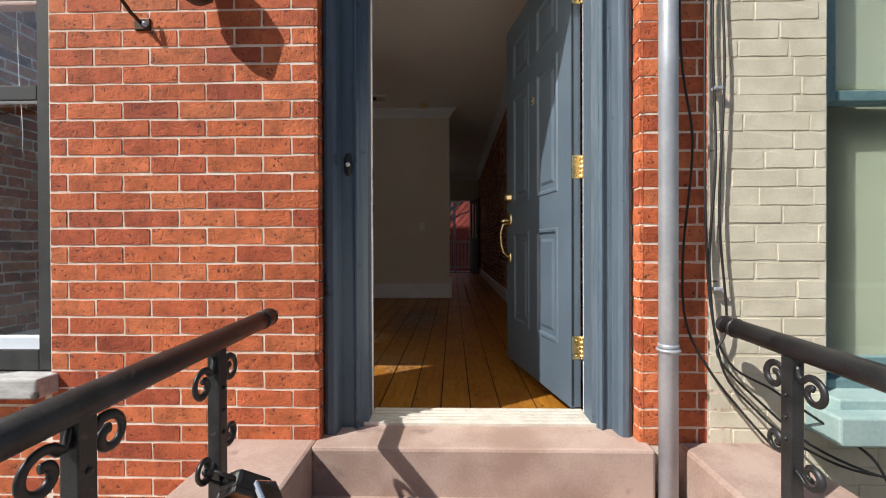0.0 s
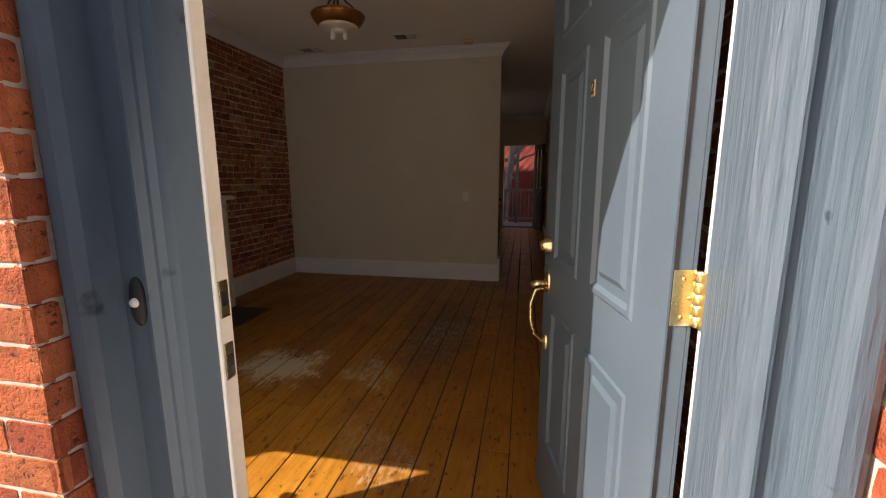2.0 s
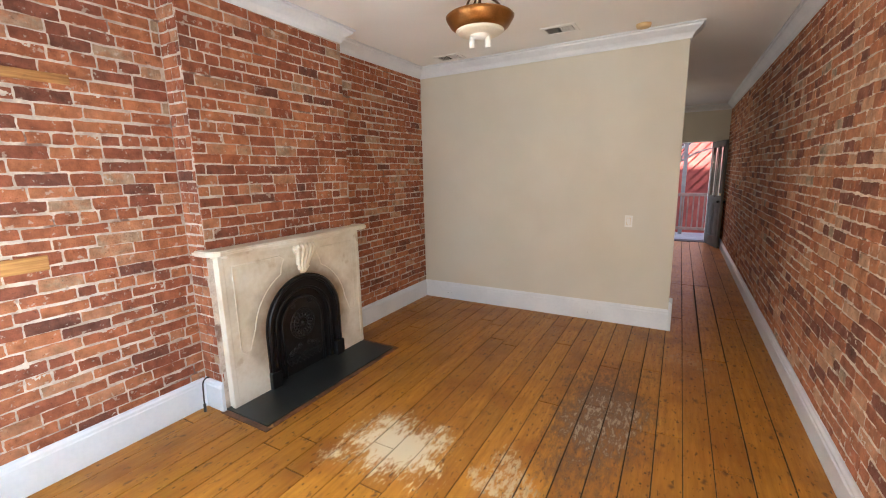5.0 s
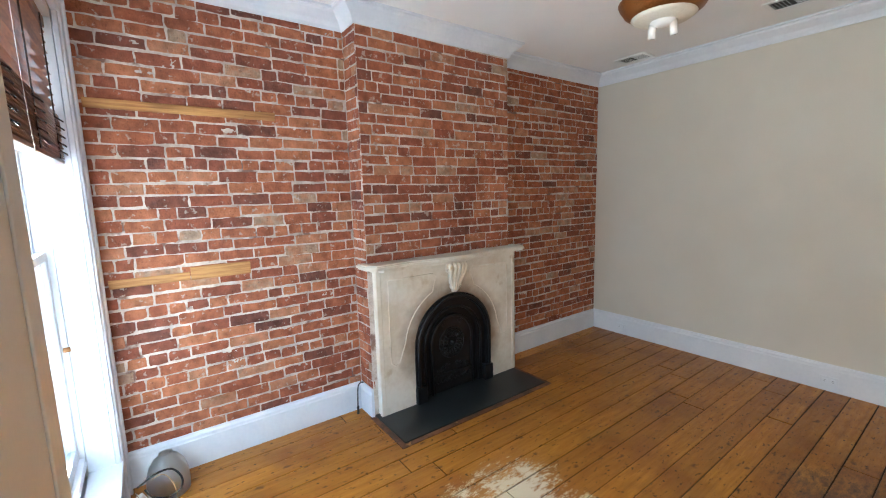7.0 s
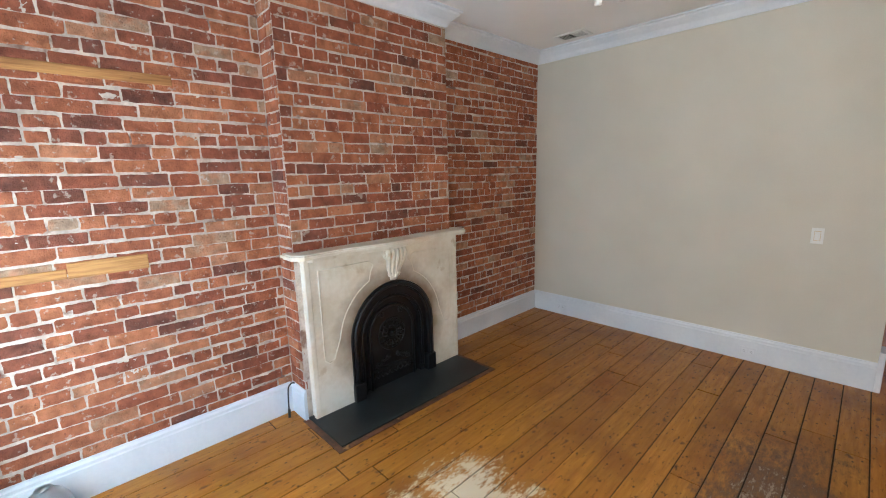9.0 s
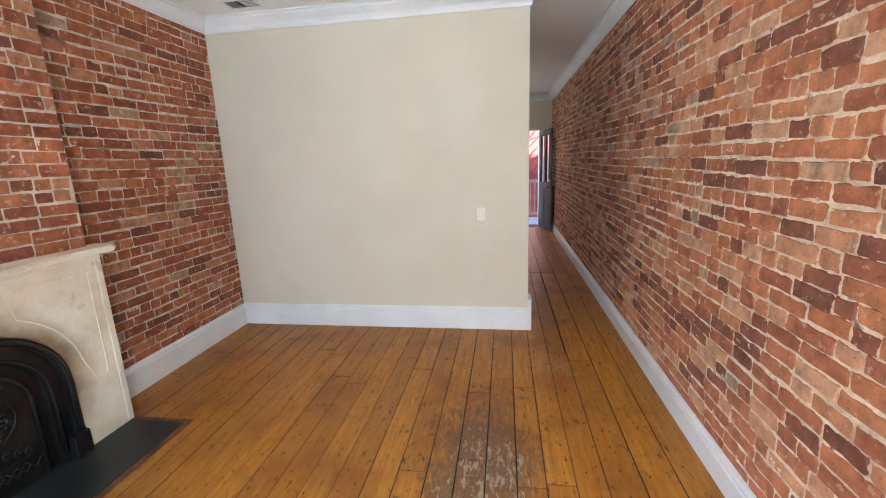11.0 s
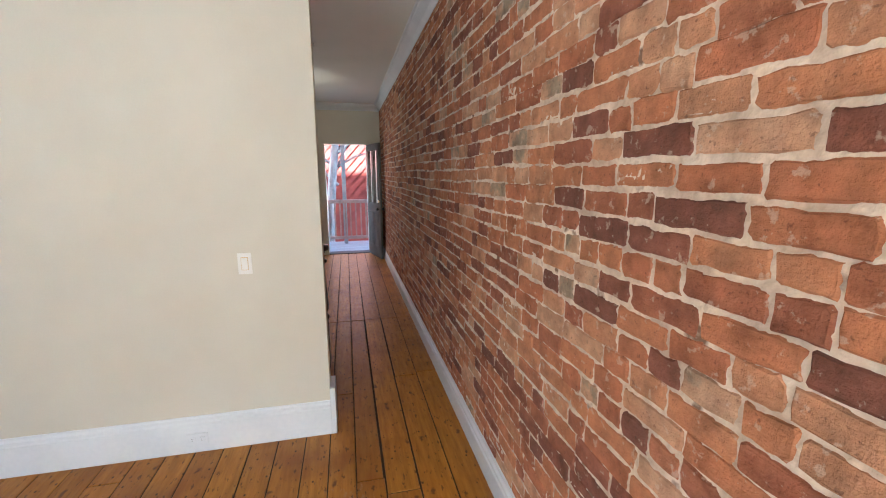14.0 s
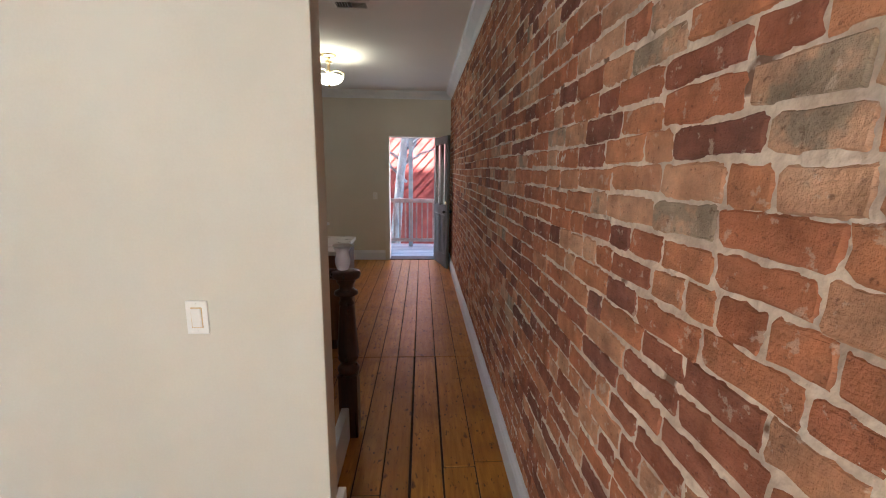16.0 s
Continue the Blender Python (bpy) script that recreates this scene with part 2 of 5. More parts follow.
DARKROW = mat("dark_house_brick", (0.05, 0.035, 0.03), (0.09, 0.06, 0.05), 0.9, scale=2, fine=30, bump=0.2)
PINE = floor_mat()
WHITE = mat("white_gloss_paint", (0.67, 0.705, 0.765), (0.75, 0.78, 0.83), 0.38, scale=3, fine=40, bump=0.06)
BEIGE = mat("beige_wall_paint", (0.59, 0.56, 0.485), (0.635, 0.605, 0.53), 0.75, scale=1.5, fine=130, bump=0.10, relief=0.002)
CEIL = mat("white_ceiling_paint", (0.83, 0.825, 0.81), (0.875, 0.872, 0.86), 0.85, scale=1.2, fine=120, bump=0.08, relief=0.002)
BLUE = mat("blue_grey_door_paint", (0.084, 0.118, 0.158), (0.098, 0.136, 0.180), 0.45, scale=3, fine=120, bump=0.06, relief=0.002)
BLUE_CRACK = mat("cracked_blue_grey_paint", (0.080, 0.114, 0.154), (0.096, 0.134, 0.178), 0.5, scale=38, fine=120, bump=0.9, stretch=(1.5, 1.5, 0.12), relief=0.005, spots=((0.03, 0.043, 0.06), 26, 0.70))
BLUE_OLD = mat("weathered_blue_grey_paint", (0.072, 0.103, 0.142), (0.094, 0.132, 0.176), 0.45, scale=5, fine=50, bump=0.3, stretch=(1, 1, 0.35), relief=0.006, spots=((0.02, 0.03, 0.045), 9, 0.67))
IRON = mat("black_painted_iron", (0.012, 0.013, 0.014), (0.03, 0.031, 0.033), 0.42, scale=20, fine=160, bump=0.25, spots=((0.06, 0.06, 0.06), 30, 0.66))
GRATE = mat("polished_cast_iron", (0.005, 0.005, 0.006), (0.011, 0.011, 0.012), 0.40, scale=12, fine=140, bump=0.12, spec=0.45)
SLATE = mat("dark_slate", (0.010, 0.012, 0.013), (0.021, 0.024, 0.025), 0.42, scale=5, fine=60, bump=0.12)
MARBLE = mat("aged_white_marble", (0.66, 0.60, 0.48), (0.80, 0.765, 0.67), 0.35, scale=4, fine=26, bump=0.06, spots=((0.58, 0.50, 0.37), 5.5, 0.64))


def soot_marble():
    """The marble with smoke stain round the grate's arch."""
    m = MARBLE.copy()
    m.name = "smoke_stained_marble"
    n, k = m.node_tree.nodes, m.node_tree.links
    b = n["Principled BSDF"]
    old = b.inputs["Base Color"].links[0].from_socket
    geo = n.new("ShaderNodeNewGeometry")
    mp = n.new("ShaderNodeMapping")
    mp.inputs["Location"].default_value = (0, -3.985, -0.47)
    mp.inputs["Scale"].default_value = (0, 1, 1)
    k.new(geo.outputs["Position"], mp.inputs["Vector"])
    d = n.new("ShaderNodeVectorMath")
    d.operation = "LENGTH"
    k.new(mp.outputs[0], d.inputs[0])
    cloud = n.new("ShaderNodeTexNoise")
    cloud.inputs["Scale"].default_value, cloud.inputs["Detail"].default_value = 7, 5
    k.new(geo.outputs["Position"], cloud.inputs["Vector"])
    edge = n.new("ShaderNodeMath")
    edge.operation = "MULTIPLY_ADD"
    edge.inputs[1].default_value = -0.16
    k.new(cloud.outputs["Fac"], edge.inputs[0])
    k.new(d.outputs["Value"], edge.inputs[2])
    r = n.new("ShaderNodeMapRange")
    r.inputs["From Min"].default_value, r.inputs["From Max"].default_value = 0.45, 0.30
    r.inputs["To Max"].default_value = 0.85
    k.new(edge.outputs[0], r.inputs["Value"])
    mx = n.new("ShaderNodeMix")
    mx.data_type = "RGBA"
    k.new(r.outputs[0], mx.inputs["Factor"])
    k.new(old, mx.inputs["A"])
    mx.inputs["B"].default_value = (0.16, 0.10, 0.05, 1)
    k.new(mx.outputs["Result"], b.inputs["Base Color"])
    return m


STONE = mat("pink_brownstone", (0.33, 0.225, 0.185), (0.47, 0.35, 0.30), 0.85, scale=5, fine=120, bump=0.4, spots=((0.27, 0.19, 0.17), 6, 0.62))
BRASS = mat("brass", (0.62, 0.48, 0.24), (0.78, 0.66, 0.38), 0.28, metal=1.0, scale=25, fine=200, bump=0.04, spots=((0.30, 0.20, 0.09), 60, 0.68))
BRONZE = mat("antique_bronze", (0.20, 0.085, 0.02), (0.34, 0.15, 0.04), 0.36, metal=0.75, scale=9, fine=120, bump=0.05)
DARKBRONZE = mat("dark_bronze", (0.05, 0.025, 0.014), (0.09, 0.05, 0.03), 0.35, metal=0.6, scale=12, bump=0.05)
ZINC = mat("grey_painted_downspout", (0.40, 0.43, 0.48), (0.52, 0.55, 0.60), 0.4, metal=0.35, scale=6, fine=60, bump=0.1, spots=((0.34, 0.42, 0.58), 3, 0.62))
CREAM = mat("cream_masonry_paint", (0.58, 0.53, 0.41), (0.69, 0.64, 0.51), 0.8, scale=9, fine=110, bump=0.5)
MORTAR_IN = mat("lime_mortar", (0.44, 0.365, 0.305), (0.69, 0.61, 0.535), 0.95, scale=9, fine=70, bump=0.8, relief=0.006, spots=((0.22, 0.13, 0.10), 6, 0.62))
MORTAR_DARK = mat("sandy_mortar", (0.54, 0.43, 0.335), (0.85, 0.74, 0.61), 0.95, scale=9, fine=60, bump=1.0, relief=0.012, spots=((0.22, 0.13, 0.085), 9, 0.62))
MORTAR_OUT = mat("pale_pointing", (0.68, 0.50, 0.39), (0.86, 0.76, 0.65), 0.9, scale=9, fine=100, bump=0.5)
BRICK_IN = brick_mat("salvaged_red_brick", [(0.0, (0.165, 0.066, 0.048)), (0.06, (0.225, 0.080, 0.050)), (0.22, (0.298, 0.096, 0.051)), (0.60, (0.374, 0.131, 0.063)), (0.86, (0.442, 0.172, 0.081)), (0.96, (0.442, 0.224, 0.127)), (1.0, (0.403, 0.281, 0.193))], limit=0.60, bump=1.0, relief=0.010)
BRICK_R = brick_mat("rough_red_brown_brick", [(0.0, (0.185, 0.080, 0.056)), (0.10, (0.265, 0.105, 0.068)), (0.24, (0.351, 0.134, 0.075)), (0.48, (0.446, 0.177, 0.088)), (0.70, (0.513, 0.227, 0.112)), (0.84, (0.541, 0.288, 0.165)), (0.975, (0.570, 0.355, 0.226)), (1.0, (0.351, 0.273, 0.193))], limit=0.60, bump=1.0, relief=0.006, lime=(0.66, 0.54, 0.42))
BRICK_OUT = brick_mat("orange_red_face_brick", [(0.0, (0.36, 0.078, 0.038)), (0.15, (0.46, 0.108, 0.047)), (0.6, (0.55, 0.142, 0.055)), (1.0, (0.60, 0.180, 0.075))], pits=0.9, limit=0.80, bump=0.8, rough=0.8, pit_at=0.405)
OLDPINE = mat("bare_old_pine", (0.27, 0.12, 0.035), (0.55, 0.29, 0.09), 0.7, scale=14, fine=80, bump=0.6, stretch=(1, 0.14, 3), spots=((0.10, 0.042, 0.018), 7, 0.62))
JAMB = mat("aged_cream_gloss_paint", (0.60, 0.54, 0.47), (0.68, 0.62, 0.56), 0.45, scale=5, fine=60, bump=0.15, spots=((0.40, 0.33, 0.27), 9, 0.68))
OLDTRIM = mat("worn_red_brown_stain", (0.05, 0.018, 0.010), (0.17, 0.065, 0.030), 0.55, scale=9, fine=70, bump=0.4, spots=((0.30, 0.16, 0.06), 11, 0.62))
WALNUT = mat("dark_mahogany", (0.016, 0.006, 0.004), (0.05, 0.016, 0.009), 0.3, scale=14, fine=90, bump=0.08, stretch=(3, 3, 0.3), coat=0.3)
BLIND = mat("dark_wood_slats", (0.13, 0.05, 0.024), (0.30, 0.135, 0.062), 0.4, scale=12, fine=90, bump=0.1, stretch=(0.3, 3, 3))
PLASTIC = mat("white_plastic", (0.74, 0.74, 0.72), (0.80, 0.80, 0.78), 0.35, scale=3, bump=0.02)
YELLOWED = mat("yellowed_plastic", (0.56, 0.40, 0.20), (0.64, 0.48, 0.26), 0.45, scale=3, bump=0.02)
BLACK = mat("black_rubber", (0.012, 0.012, 0.013), (0.025, 0.025, 0.025), 0.5, scale=9, bump=0.1)
DUCT = mat("dark_duct", (0.02, 0.02, 0.02), (0.04, 0.04, 0.04), 0.7, scale=9, bump=0.1)
DARKFLOOR = mat("dark_joint_dust", (0.02, 0.011, 0.006), (0.04, 0.022, 0.012), 0.95, scale=20, bump=0.2)
ALU = mat("ribbed_aluminium", (0.62, 0.58, 0.52), (0.74, 0.70, 0.64), 0.45, metal=0.25, scale=14, fine=120, bump=0.15)
TEAL = mat("teal_painted_wood", (0.10, 0.19, 0.21), (0.17, 0.27, 0.28), 0.5, scale=6, fine=70, bump=0.25)
TEAL_PALE = mat("faded_teal_sill_paint", (0.26, 0.38, 0.38), (0.38, 0.50, 0.48), 0.6, scale=6, fine=70, bump=0.25)
DECK = mat("grey_blue_deck_paint", (0.22, 0.28, 0.30), (0.33, 0.40, 0.42), 0.6, scale=5, fine=60, bump=0.3, stretch=(0.3, 3, 1), vary=0.15)
RAILWOOD = mat("weathered_deck_wood", (0.20, 0.15, 0.13), (0.33, 0.26, 0.23), 0.8, scale=8, fine=70, bump=0.4, vary=0.15)
REDWOOD = mat("red_stained_boards", (0.22, 0.035, 0.028), (0.34, 0.07, 0.05), 0.8, scale=4, fine=60, bump=0.3, vary=0.18)
BARK = mat("grey_bark", (0.20, 0.20, 0.20), (0.42, 0.42, 0.42), 0.9, scale=8, fine=60, bump=0.8, relief=0.02, stretch=(1, 1, 0.3))
PEEL = mat("peeling_white_sill_paint", (0.30, 0.29, 0.28), (0.55, 0.55, 0.54), 0.8, scale=7, fine=60, bump=0.6, stretch=(0.5, 2, 2), spots=((0.10, 0.09, 0.08), 8, 0.56))
SLATEBLUE = mat("slate_blue_cladding", (0.13, 0.17, 0.22), (0.19, 0.24, 0.30), 0.6, scale=5, bump=0.15)
ASPHALT = mat("asphalt", (0.035, 0.035, 0.037), (0.065, 0.065, 0.067), 0.9, scale=3, fine=150, bump=0.5)
CONCRETE = mat("pavement_concrete", (0.28, 0.27, 0.25), (0.40, 0.39, 0.36), 0.9, scale=2, fine=120, bump=0.4)
SOOT = soot_marble()
PANE = glass("window_glass")
FROST = glass("frosted_glass", (0.92, 0.92, 0.90), 0.38)
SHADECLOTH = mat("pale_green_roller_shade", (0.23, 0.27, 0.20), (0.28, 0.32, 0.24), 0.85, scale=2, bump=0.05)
GREYDOOR = mat("grey_green_door_paint", (0.10, 0.10, 0.096), (0.15, 0.15, 0.142), 0.75, scale=4, bump=0.1, spec=0.15)
COUNTER = mat("pale_stone_worktop", (0.55, 0.55, 0.52), (0.68, 0.68, 0.65), 0.3, scale=12, fine=90, bump=0.03)
BROWNCAB = mat("brown_cabinet_wood", (0.10, 0.045, 0.02), (0.17, 0.08, 0.035), 0.45, scale=7, bump=0.1, stretch=(3, 3, 0.4))
HALLWALL = BEIGE
LAMPGLOW = glow("lit_lamp_glass", (1.0, 0.86, 0.62), 0.7)
LAMPDISH = mat("off_white_enamel", (0.62, 0.58, 0.48), (0.74, 0.70, 0.60), 0.4, scale=7, bump=0.05)
CHROME = mat("chrome", (0.75, 0.75, 0.75), (0.85, 0.85, 0.85), 0.12, metal=1.0, scale=9, bump=0.0)


# ---- building helpers ----
def smooth(bm):
    for f in bm.faces:
        f.smooth = True
    return bm


def block(x0, x1, y0, y1, z0, z1, bevel=0.0, bm=None):
    own = bmesh.new()
    bmesh.ops.create_cube(own, size=1.0, matrix=Matrix.Translation(((x0 + x1) / 2, (y0 + y1) / 2, (z0 + z1) / 2)) @ Matrix.Diagonal((x1 - x0, y1 - y0, z1 - z0, 1)))
    if bevel:
        bmesh.ops.bevel(own, geom=own.edges[:], offset=bevel, segments=2, affect="EDGES", profile=0.5)
    return own if bm is None else join(bm, own)


def join(bm, other):
    me = bpy.data.meshes.new("tmp")
    other.to_mesh(me)
    other.free()
    bm.from_mesh(me)
    bpy.data.meshes.remove(me)
    return bm


def moved(bm, m):
    bm.transform(m)
    return bm


def rod(a, b, r, seg=14, r2=None):
    a, b = Vector(a), Vector(b)
    bm = bmesh.new()
    bmesh.ops.create_cone(bm, cap_ends=True, segments=seg, radius1=r, radius2=r if r2 is None else r2, depth=(b - a).length)
    bm.transform(Matrix.Translation((a + b) / 2) @ (b - a).to_track_quat("Z", "Y").to_matrix().to_4x4())
    return smooth(bm)


def lathe(profile, seg=32, x=0, y=0):
    """A turned shape from (radius, height) pairs."""
    bm = bmesh.new()
    rings = []
    for r, z in profile:
        rings.append([bm.verts.new((x + max(r, 1e-4) * math.cos(2 * math.pi * i / seg), y + max(r, 1e-4) * math.sin(2 * math.pi * i / seg), z)) for i in range(seg)])
    for a, b in zip(rings, rings[1:]):
        for i in range(seg):
            bm.faces.new((a[i], a[(i + 1) % seg], b[(i + 1) % seg], b[i]))
    bmesh.ops.remove_doubles(bm, verts=bm.verts[:], dist=3e-4)
    return smooth(bm)


def tube(points, r, seg=8, closed=False, flat=1.0):
    """A bar of round (or flattened) section along a line of points."""
    pts = [Vector(p) for p in points]
    bm = bmesh.new()
    rings = []
    count = len(pts)
    normal = None
    for i, p in enumerate(pts):
        d = (pts[(i + 1) % count] - pts[i - 1]) if closed else (pts[min(i + 1, count - 1)] - pts[max(i - 1, 0)])
        d.normalize()
        if normal is None:
            normal = d.orthogonal().normalized()
        normal = (normal - d * normal.dot(d)).normalized()
        side = d.cross(normal)
        q = r[0] + (r[1] - r[0]) * i / (count - 1) if isinstance(r, tuple) else r
        rings.append([bm.verts.new(p + q * math.cos(a) * normal + q * flat * math.sin(a) * side) for a in (2 * math.pi * j / seg for j in range(seg))])
    for i in range(count if closed else count - 1):
        a, b = rings[i], rings[(i + 1) % count]
        for j in range(seg):
            bm.faces.new((a[j], a[(j + 1) % seg], b[(j + 1) % seg], b[j]))
    if not closed:
        bm.faces.new(rings[0][::-1])
        bm.faces.new(rings[-1])
    bmesh.ops.recalc_face_normals(bm, faces=bm.faces[:])
    return smooth(bm)


def eased(points, n=6):
    """A smooth line through a few points."""
    p = [Vector(q) for q in points]
    out = []
    for i in range(len(p) - 1):
        a, b, c, d = p[max(i - 1, 0)], p[i], p[i + 1], p[min(i + 2, len(p) - 1)]
        for j in range(n):
            u = j / n
            out.append(0.5 * (2 * b + (c - a) * u + (2 * a - 5 * b + 4 * c - d) * u * u + (3 * b - a - 3 * c + d) * u ** 3))
    return out + [p[-1]]


def prism(outline, axis, a, b):
    """An outline in the two other axes, drawn out along x, y or z from a to b."""
    bm = bmesh.new()
    put = {"x": lambda u, v, w: (w, u, v), "y": lambda u, v, w: (u, w, v), "z": lambda u, v, w: (u, v, w)}[axis]
    lo, hi = [bm.verts.new(put(u, v, a)) for u, v in outline], [bm.verts.new(put(u, v, b)) for u, v in outline]
    n = len(outline)
    for i in range(n):
        bm.faces.new((lo[i], lo[(i + 1) % n], hi[(i + 1) % n], hi[i]))
    bm.faces.new(lo[::-1])
    bm.faces.new(hi)
    bmesh.ops.recalc_face_normals(bm, faces=bm.faces[:])
    return bm


def part(name, bm, material, parent=None, label=""):
    me = bpy.data.meshes.new(name)
    bm.to_mesh(me)
    bm.free()
    me.materials.append(material)
    ob = new(name, me)
    if parent:
        ob.parent = parent
    if label:
        tagged(ob, label)
    return ob


def thing(name, label, category, group="", kind="", at=(0, 0, 0)):
    ob = new(name)
    ob.location = at
    ob.empty_display_size = 0.1
    return tagged(ob, label, category, group, kind)


def structure(name, bm, material, label, category):
    return tagged(part(name, bm, material), label, category, kind="structure")


def slab_with_hole(x0, x1, y0, y1, z0, z1, hx0, hx1, hz0, hz1):
    """A wall across x with one opening through it."""
    bm = bmesh.new()
    for a, b, c, d in ((x0, hx0, z0, z1), (hx1, x1, z0, z1), (hx0, hx1, z0, hz0), (hx0, hx1, hz1, z1)):
        if b - a > 1e-3 and d - c > 1e-3:
            block(a, b, y0, y1, c, d, bm=bm)
    return bm


# ---- structure ----
XL, XR = -2.795, 0.88          # brick faces of the room's side walls
YO, YI = 1.535, 1.788           # street front: outer and inner face
YP, YQ = 6.27, 6.39            # partition: front and back face
YF = 12.16                     # rear wall
TOP = 2.86                     # ceiling
DL, DR = -0.236, 0.665         # front door opening
XB, YB0, YB1 = -2.60, 3.27, 4.665  # chimney breast: face and sides

structure("subfloor", block(XL - 0.2, XR + 0.2, YI - 0.1, YF + 0.1, -0.25, -0.0045), DARKFLOOR, "dark gaps and dust below the floorboards", "floor")
structure("ceiling", block(XL - 0.2, XR + 0.2, YI, YF + 0.1, TOP, TOP + 0.15), CEIL, "smooth white painted plaster ceiling", "ceiling")
wall_west = structure("wall_west", block(XL - 0.25, XL - 0.0025, YO + 0.02, YP + 0.06, -0.2, TOP), MORTAR_IN, "exposed red brick wall with pale lime mortar", "wall")
wall_east = structure("wall_east", block(XR + 0.002, XR + 0.25, YI - 0.25, YF + 0.2, -0.2, TOP), MORTAR_DARK, "long exposed brick wall with sandy mortar", "wall")
breast = structure("chimney_breast", block(XL - 0.012, XB - 0.0025, YB0 + 0.0025, YB1 - 0.0025, 0.0, TOP), MORTAR_IN, "exposed brick chimney breast above the fireplace", "chimney breast")
structure("wall_partition", block(XL - 0.012, 0.058, YP, YQ, 0.0, TOP, 0.004), BEIGE, "plain beige painted partition wall", "wall")
structure("wall_rear_right", slab_with_hole(-1.22, XR + 0.012, YF, YF + 0.25, -0.05, TOP, -0.17, 0.612, -0.05, 2.13), HALLWALL, "beige painted rear wall with an open doorway", "wall")
structure("wall_rear_left", slab_with_hole(XL - 0.2, -1.22, YF, YF + 0.25, -0.05, TOP, -2.2, -1.36, 0.66, 2.4), HALLWALL, "beige painted rear wall with a tall window", "wall")
structure("wall_hall_west", block(XL - 0.2, XL - 0.02, YP + 0.06, YF, -0.2, TOP), HALLWALL, "beige painted side wall of the rear room", "wall")
# street front: plaster inside, brick outside
structure("wall_front_inner_left", slab_with_hole(XL - 0.012, -0.399, YI - 0.16, YI, -0.05, TOP, -2.66, -1.40, 0.22, 2.50), BEIGE, "beige painted front wall with a window recess", "wall")
structure("wall_front_inner_jamb", block(-0.399, -0.30, 1.7675, YI, -0.05, TOP), BEIGE, "beige painted wall edge beside the door", "wall")
structure("wall_front_inner_hinge", block(0.745, 0.799, 1.7675, YI, -0.05, TOP), BEIGE, "beige painted wall edge behind the hinges", "wall")
structure("wall_front_inner_right", block(0.799, XR + 0.012, YI - 0.16, YI, -0.05, TOP), BEIGE, "narrow beige painted wall beside the door", "wall")
structure("wall_front_inner_over", block(-0.30, 0.745, YI - 0.03, YI, 2.19, TOP), BEIGE, "beige painted wall over the front door", "wall")
facade = structure("wall_facade", slab_with_hole(-3.4, -0.3985, YO + 0.0015, YI - 0.164, -1.3, 4.2, -2.62, -1.43, 0.235, 2.5), MORTAR_OUT, "orange-red brick house front with pale pointing", "house front")
facade_r = structure("wall_facade_pier", block(0.7985, 1.047, YO + 0.0015, YI - 0.164, -1.3, 4.2), MORTAR_OUT, "narrow orange-red brick pier beside the door", "house front")
structure("wall_facade_over", block(-0.3985, 0.7985, YO + 0.0015, YI - 0.164, 2.33, 4.2), MORTAR_OUT, "brick house front above the door", "house front")
neighbour = structure("wall_neighbour", slab_with_hole(1.047, 3.6, YO + 0.0045, YI, -1.3, 4.2, 1.475, 2.45, 0.17, 2.5), CREAM, "cream painted brick front of the next house", "house front")
# unseen storeys and roof, their height set to shade the rear yard
structure("unseen_upper_storeys", block(-3.4, 3.6, YO + 0.01, YF + 0.25, 4.2, 10.8), MORTAR_OUT, "unseen plain brick upper storeys that shade the yard", "house front")
# unseen block, added to keep low sun off the red boards
structure("yard_shade_block", block(-13.0, -3.405, YO + 0.01, YF + 0.25, -1.3, 10.5), MORTAR_OUT, "unseen plain brick block added west to shade the yard", "house front")
structure("house_roof", block(-3.5, 3.7, YO - 0.3, YF + 0.4, 10.8, 11.0), DARKFLOOR, "unseen dark flat roof that shades the yard", "roof")
structure("upper_storey_west", block(-3.4, XL - 0.2, YI - 0.2, YF + 0.25, TOP - 3.2, 4.2), MORTAR_OUT, "plain party wall of the house", "wall")
structure("upper_storey_east", block(XR + 0.25, 3.6, YI, YF + 0.25, TOP - 3.2, 4.2), MORTAR_OUT, "plain party wall of the next house", "wall")
structure("ground", block(-60, 60, -80, 1.6, -1.25, -1.02), CONCRETE, "grey concrete pavement before the house", "pavement")
structure("road", block(-60, 60, -14, -4.2, -1.10, -1.004), ASPHALT, "dark asphalt street", "road")
structure("yard_ground", block(-60, 60, 12.5, 90, -2.2, -2.0), CONCRETE, "grey yard behind the house", "ground")


def baseboard(name, axis, a, b, at, out, high=0.215, thick=0.022):
    """A tall moulded white skirting along x or y; out is the way it faces."""
    prof = [(0, 0), (thick, 0), (thick, high - 0.045), (thick * 0.8, high - 0.038), (thick * 0.8, high - 0.022), (thick * 0.45, high - 0.012), (thick * 0.35, high), (0, high)]
    pts = [(at + out * u, v) for u, v in prof]
    bm = prism(pts, "y" if axis == "y" else "x", a, b)
    return structure(name, bm, WHITE, "tall white moulded skirting board", "baseboard")


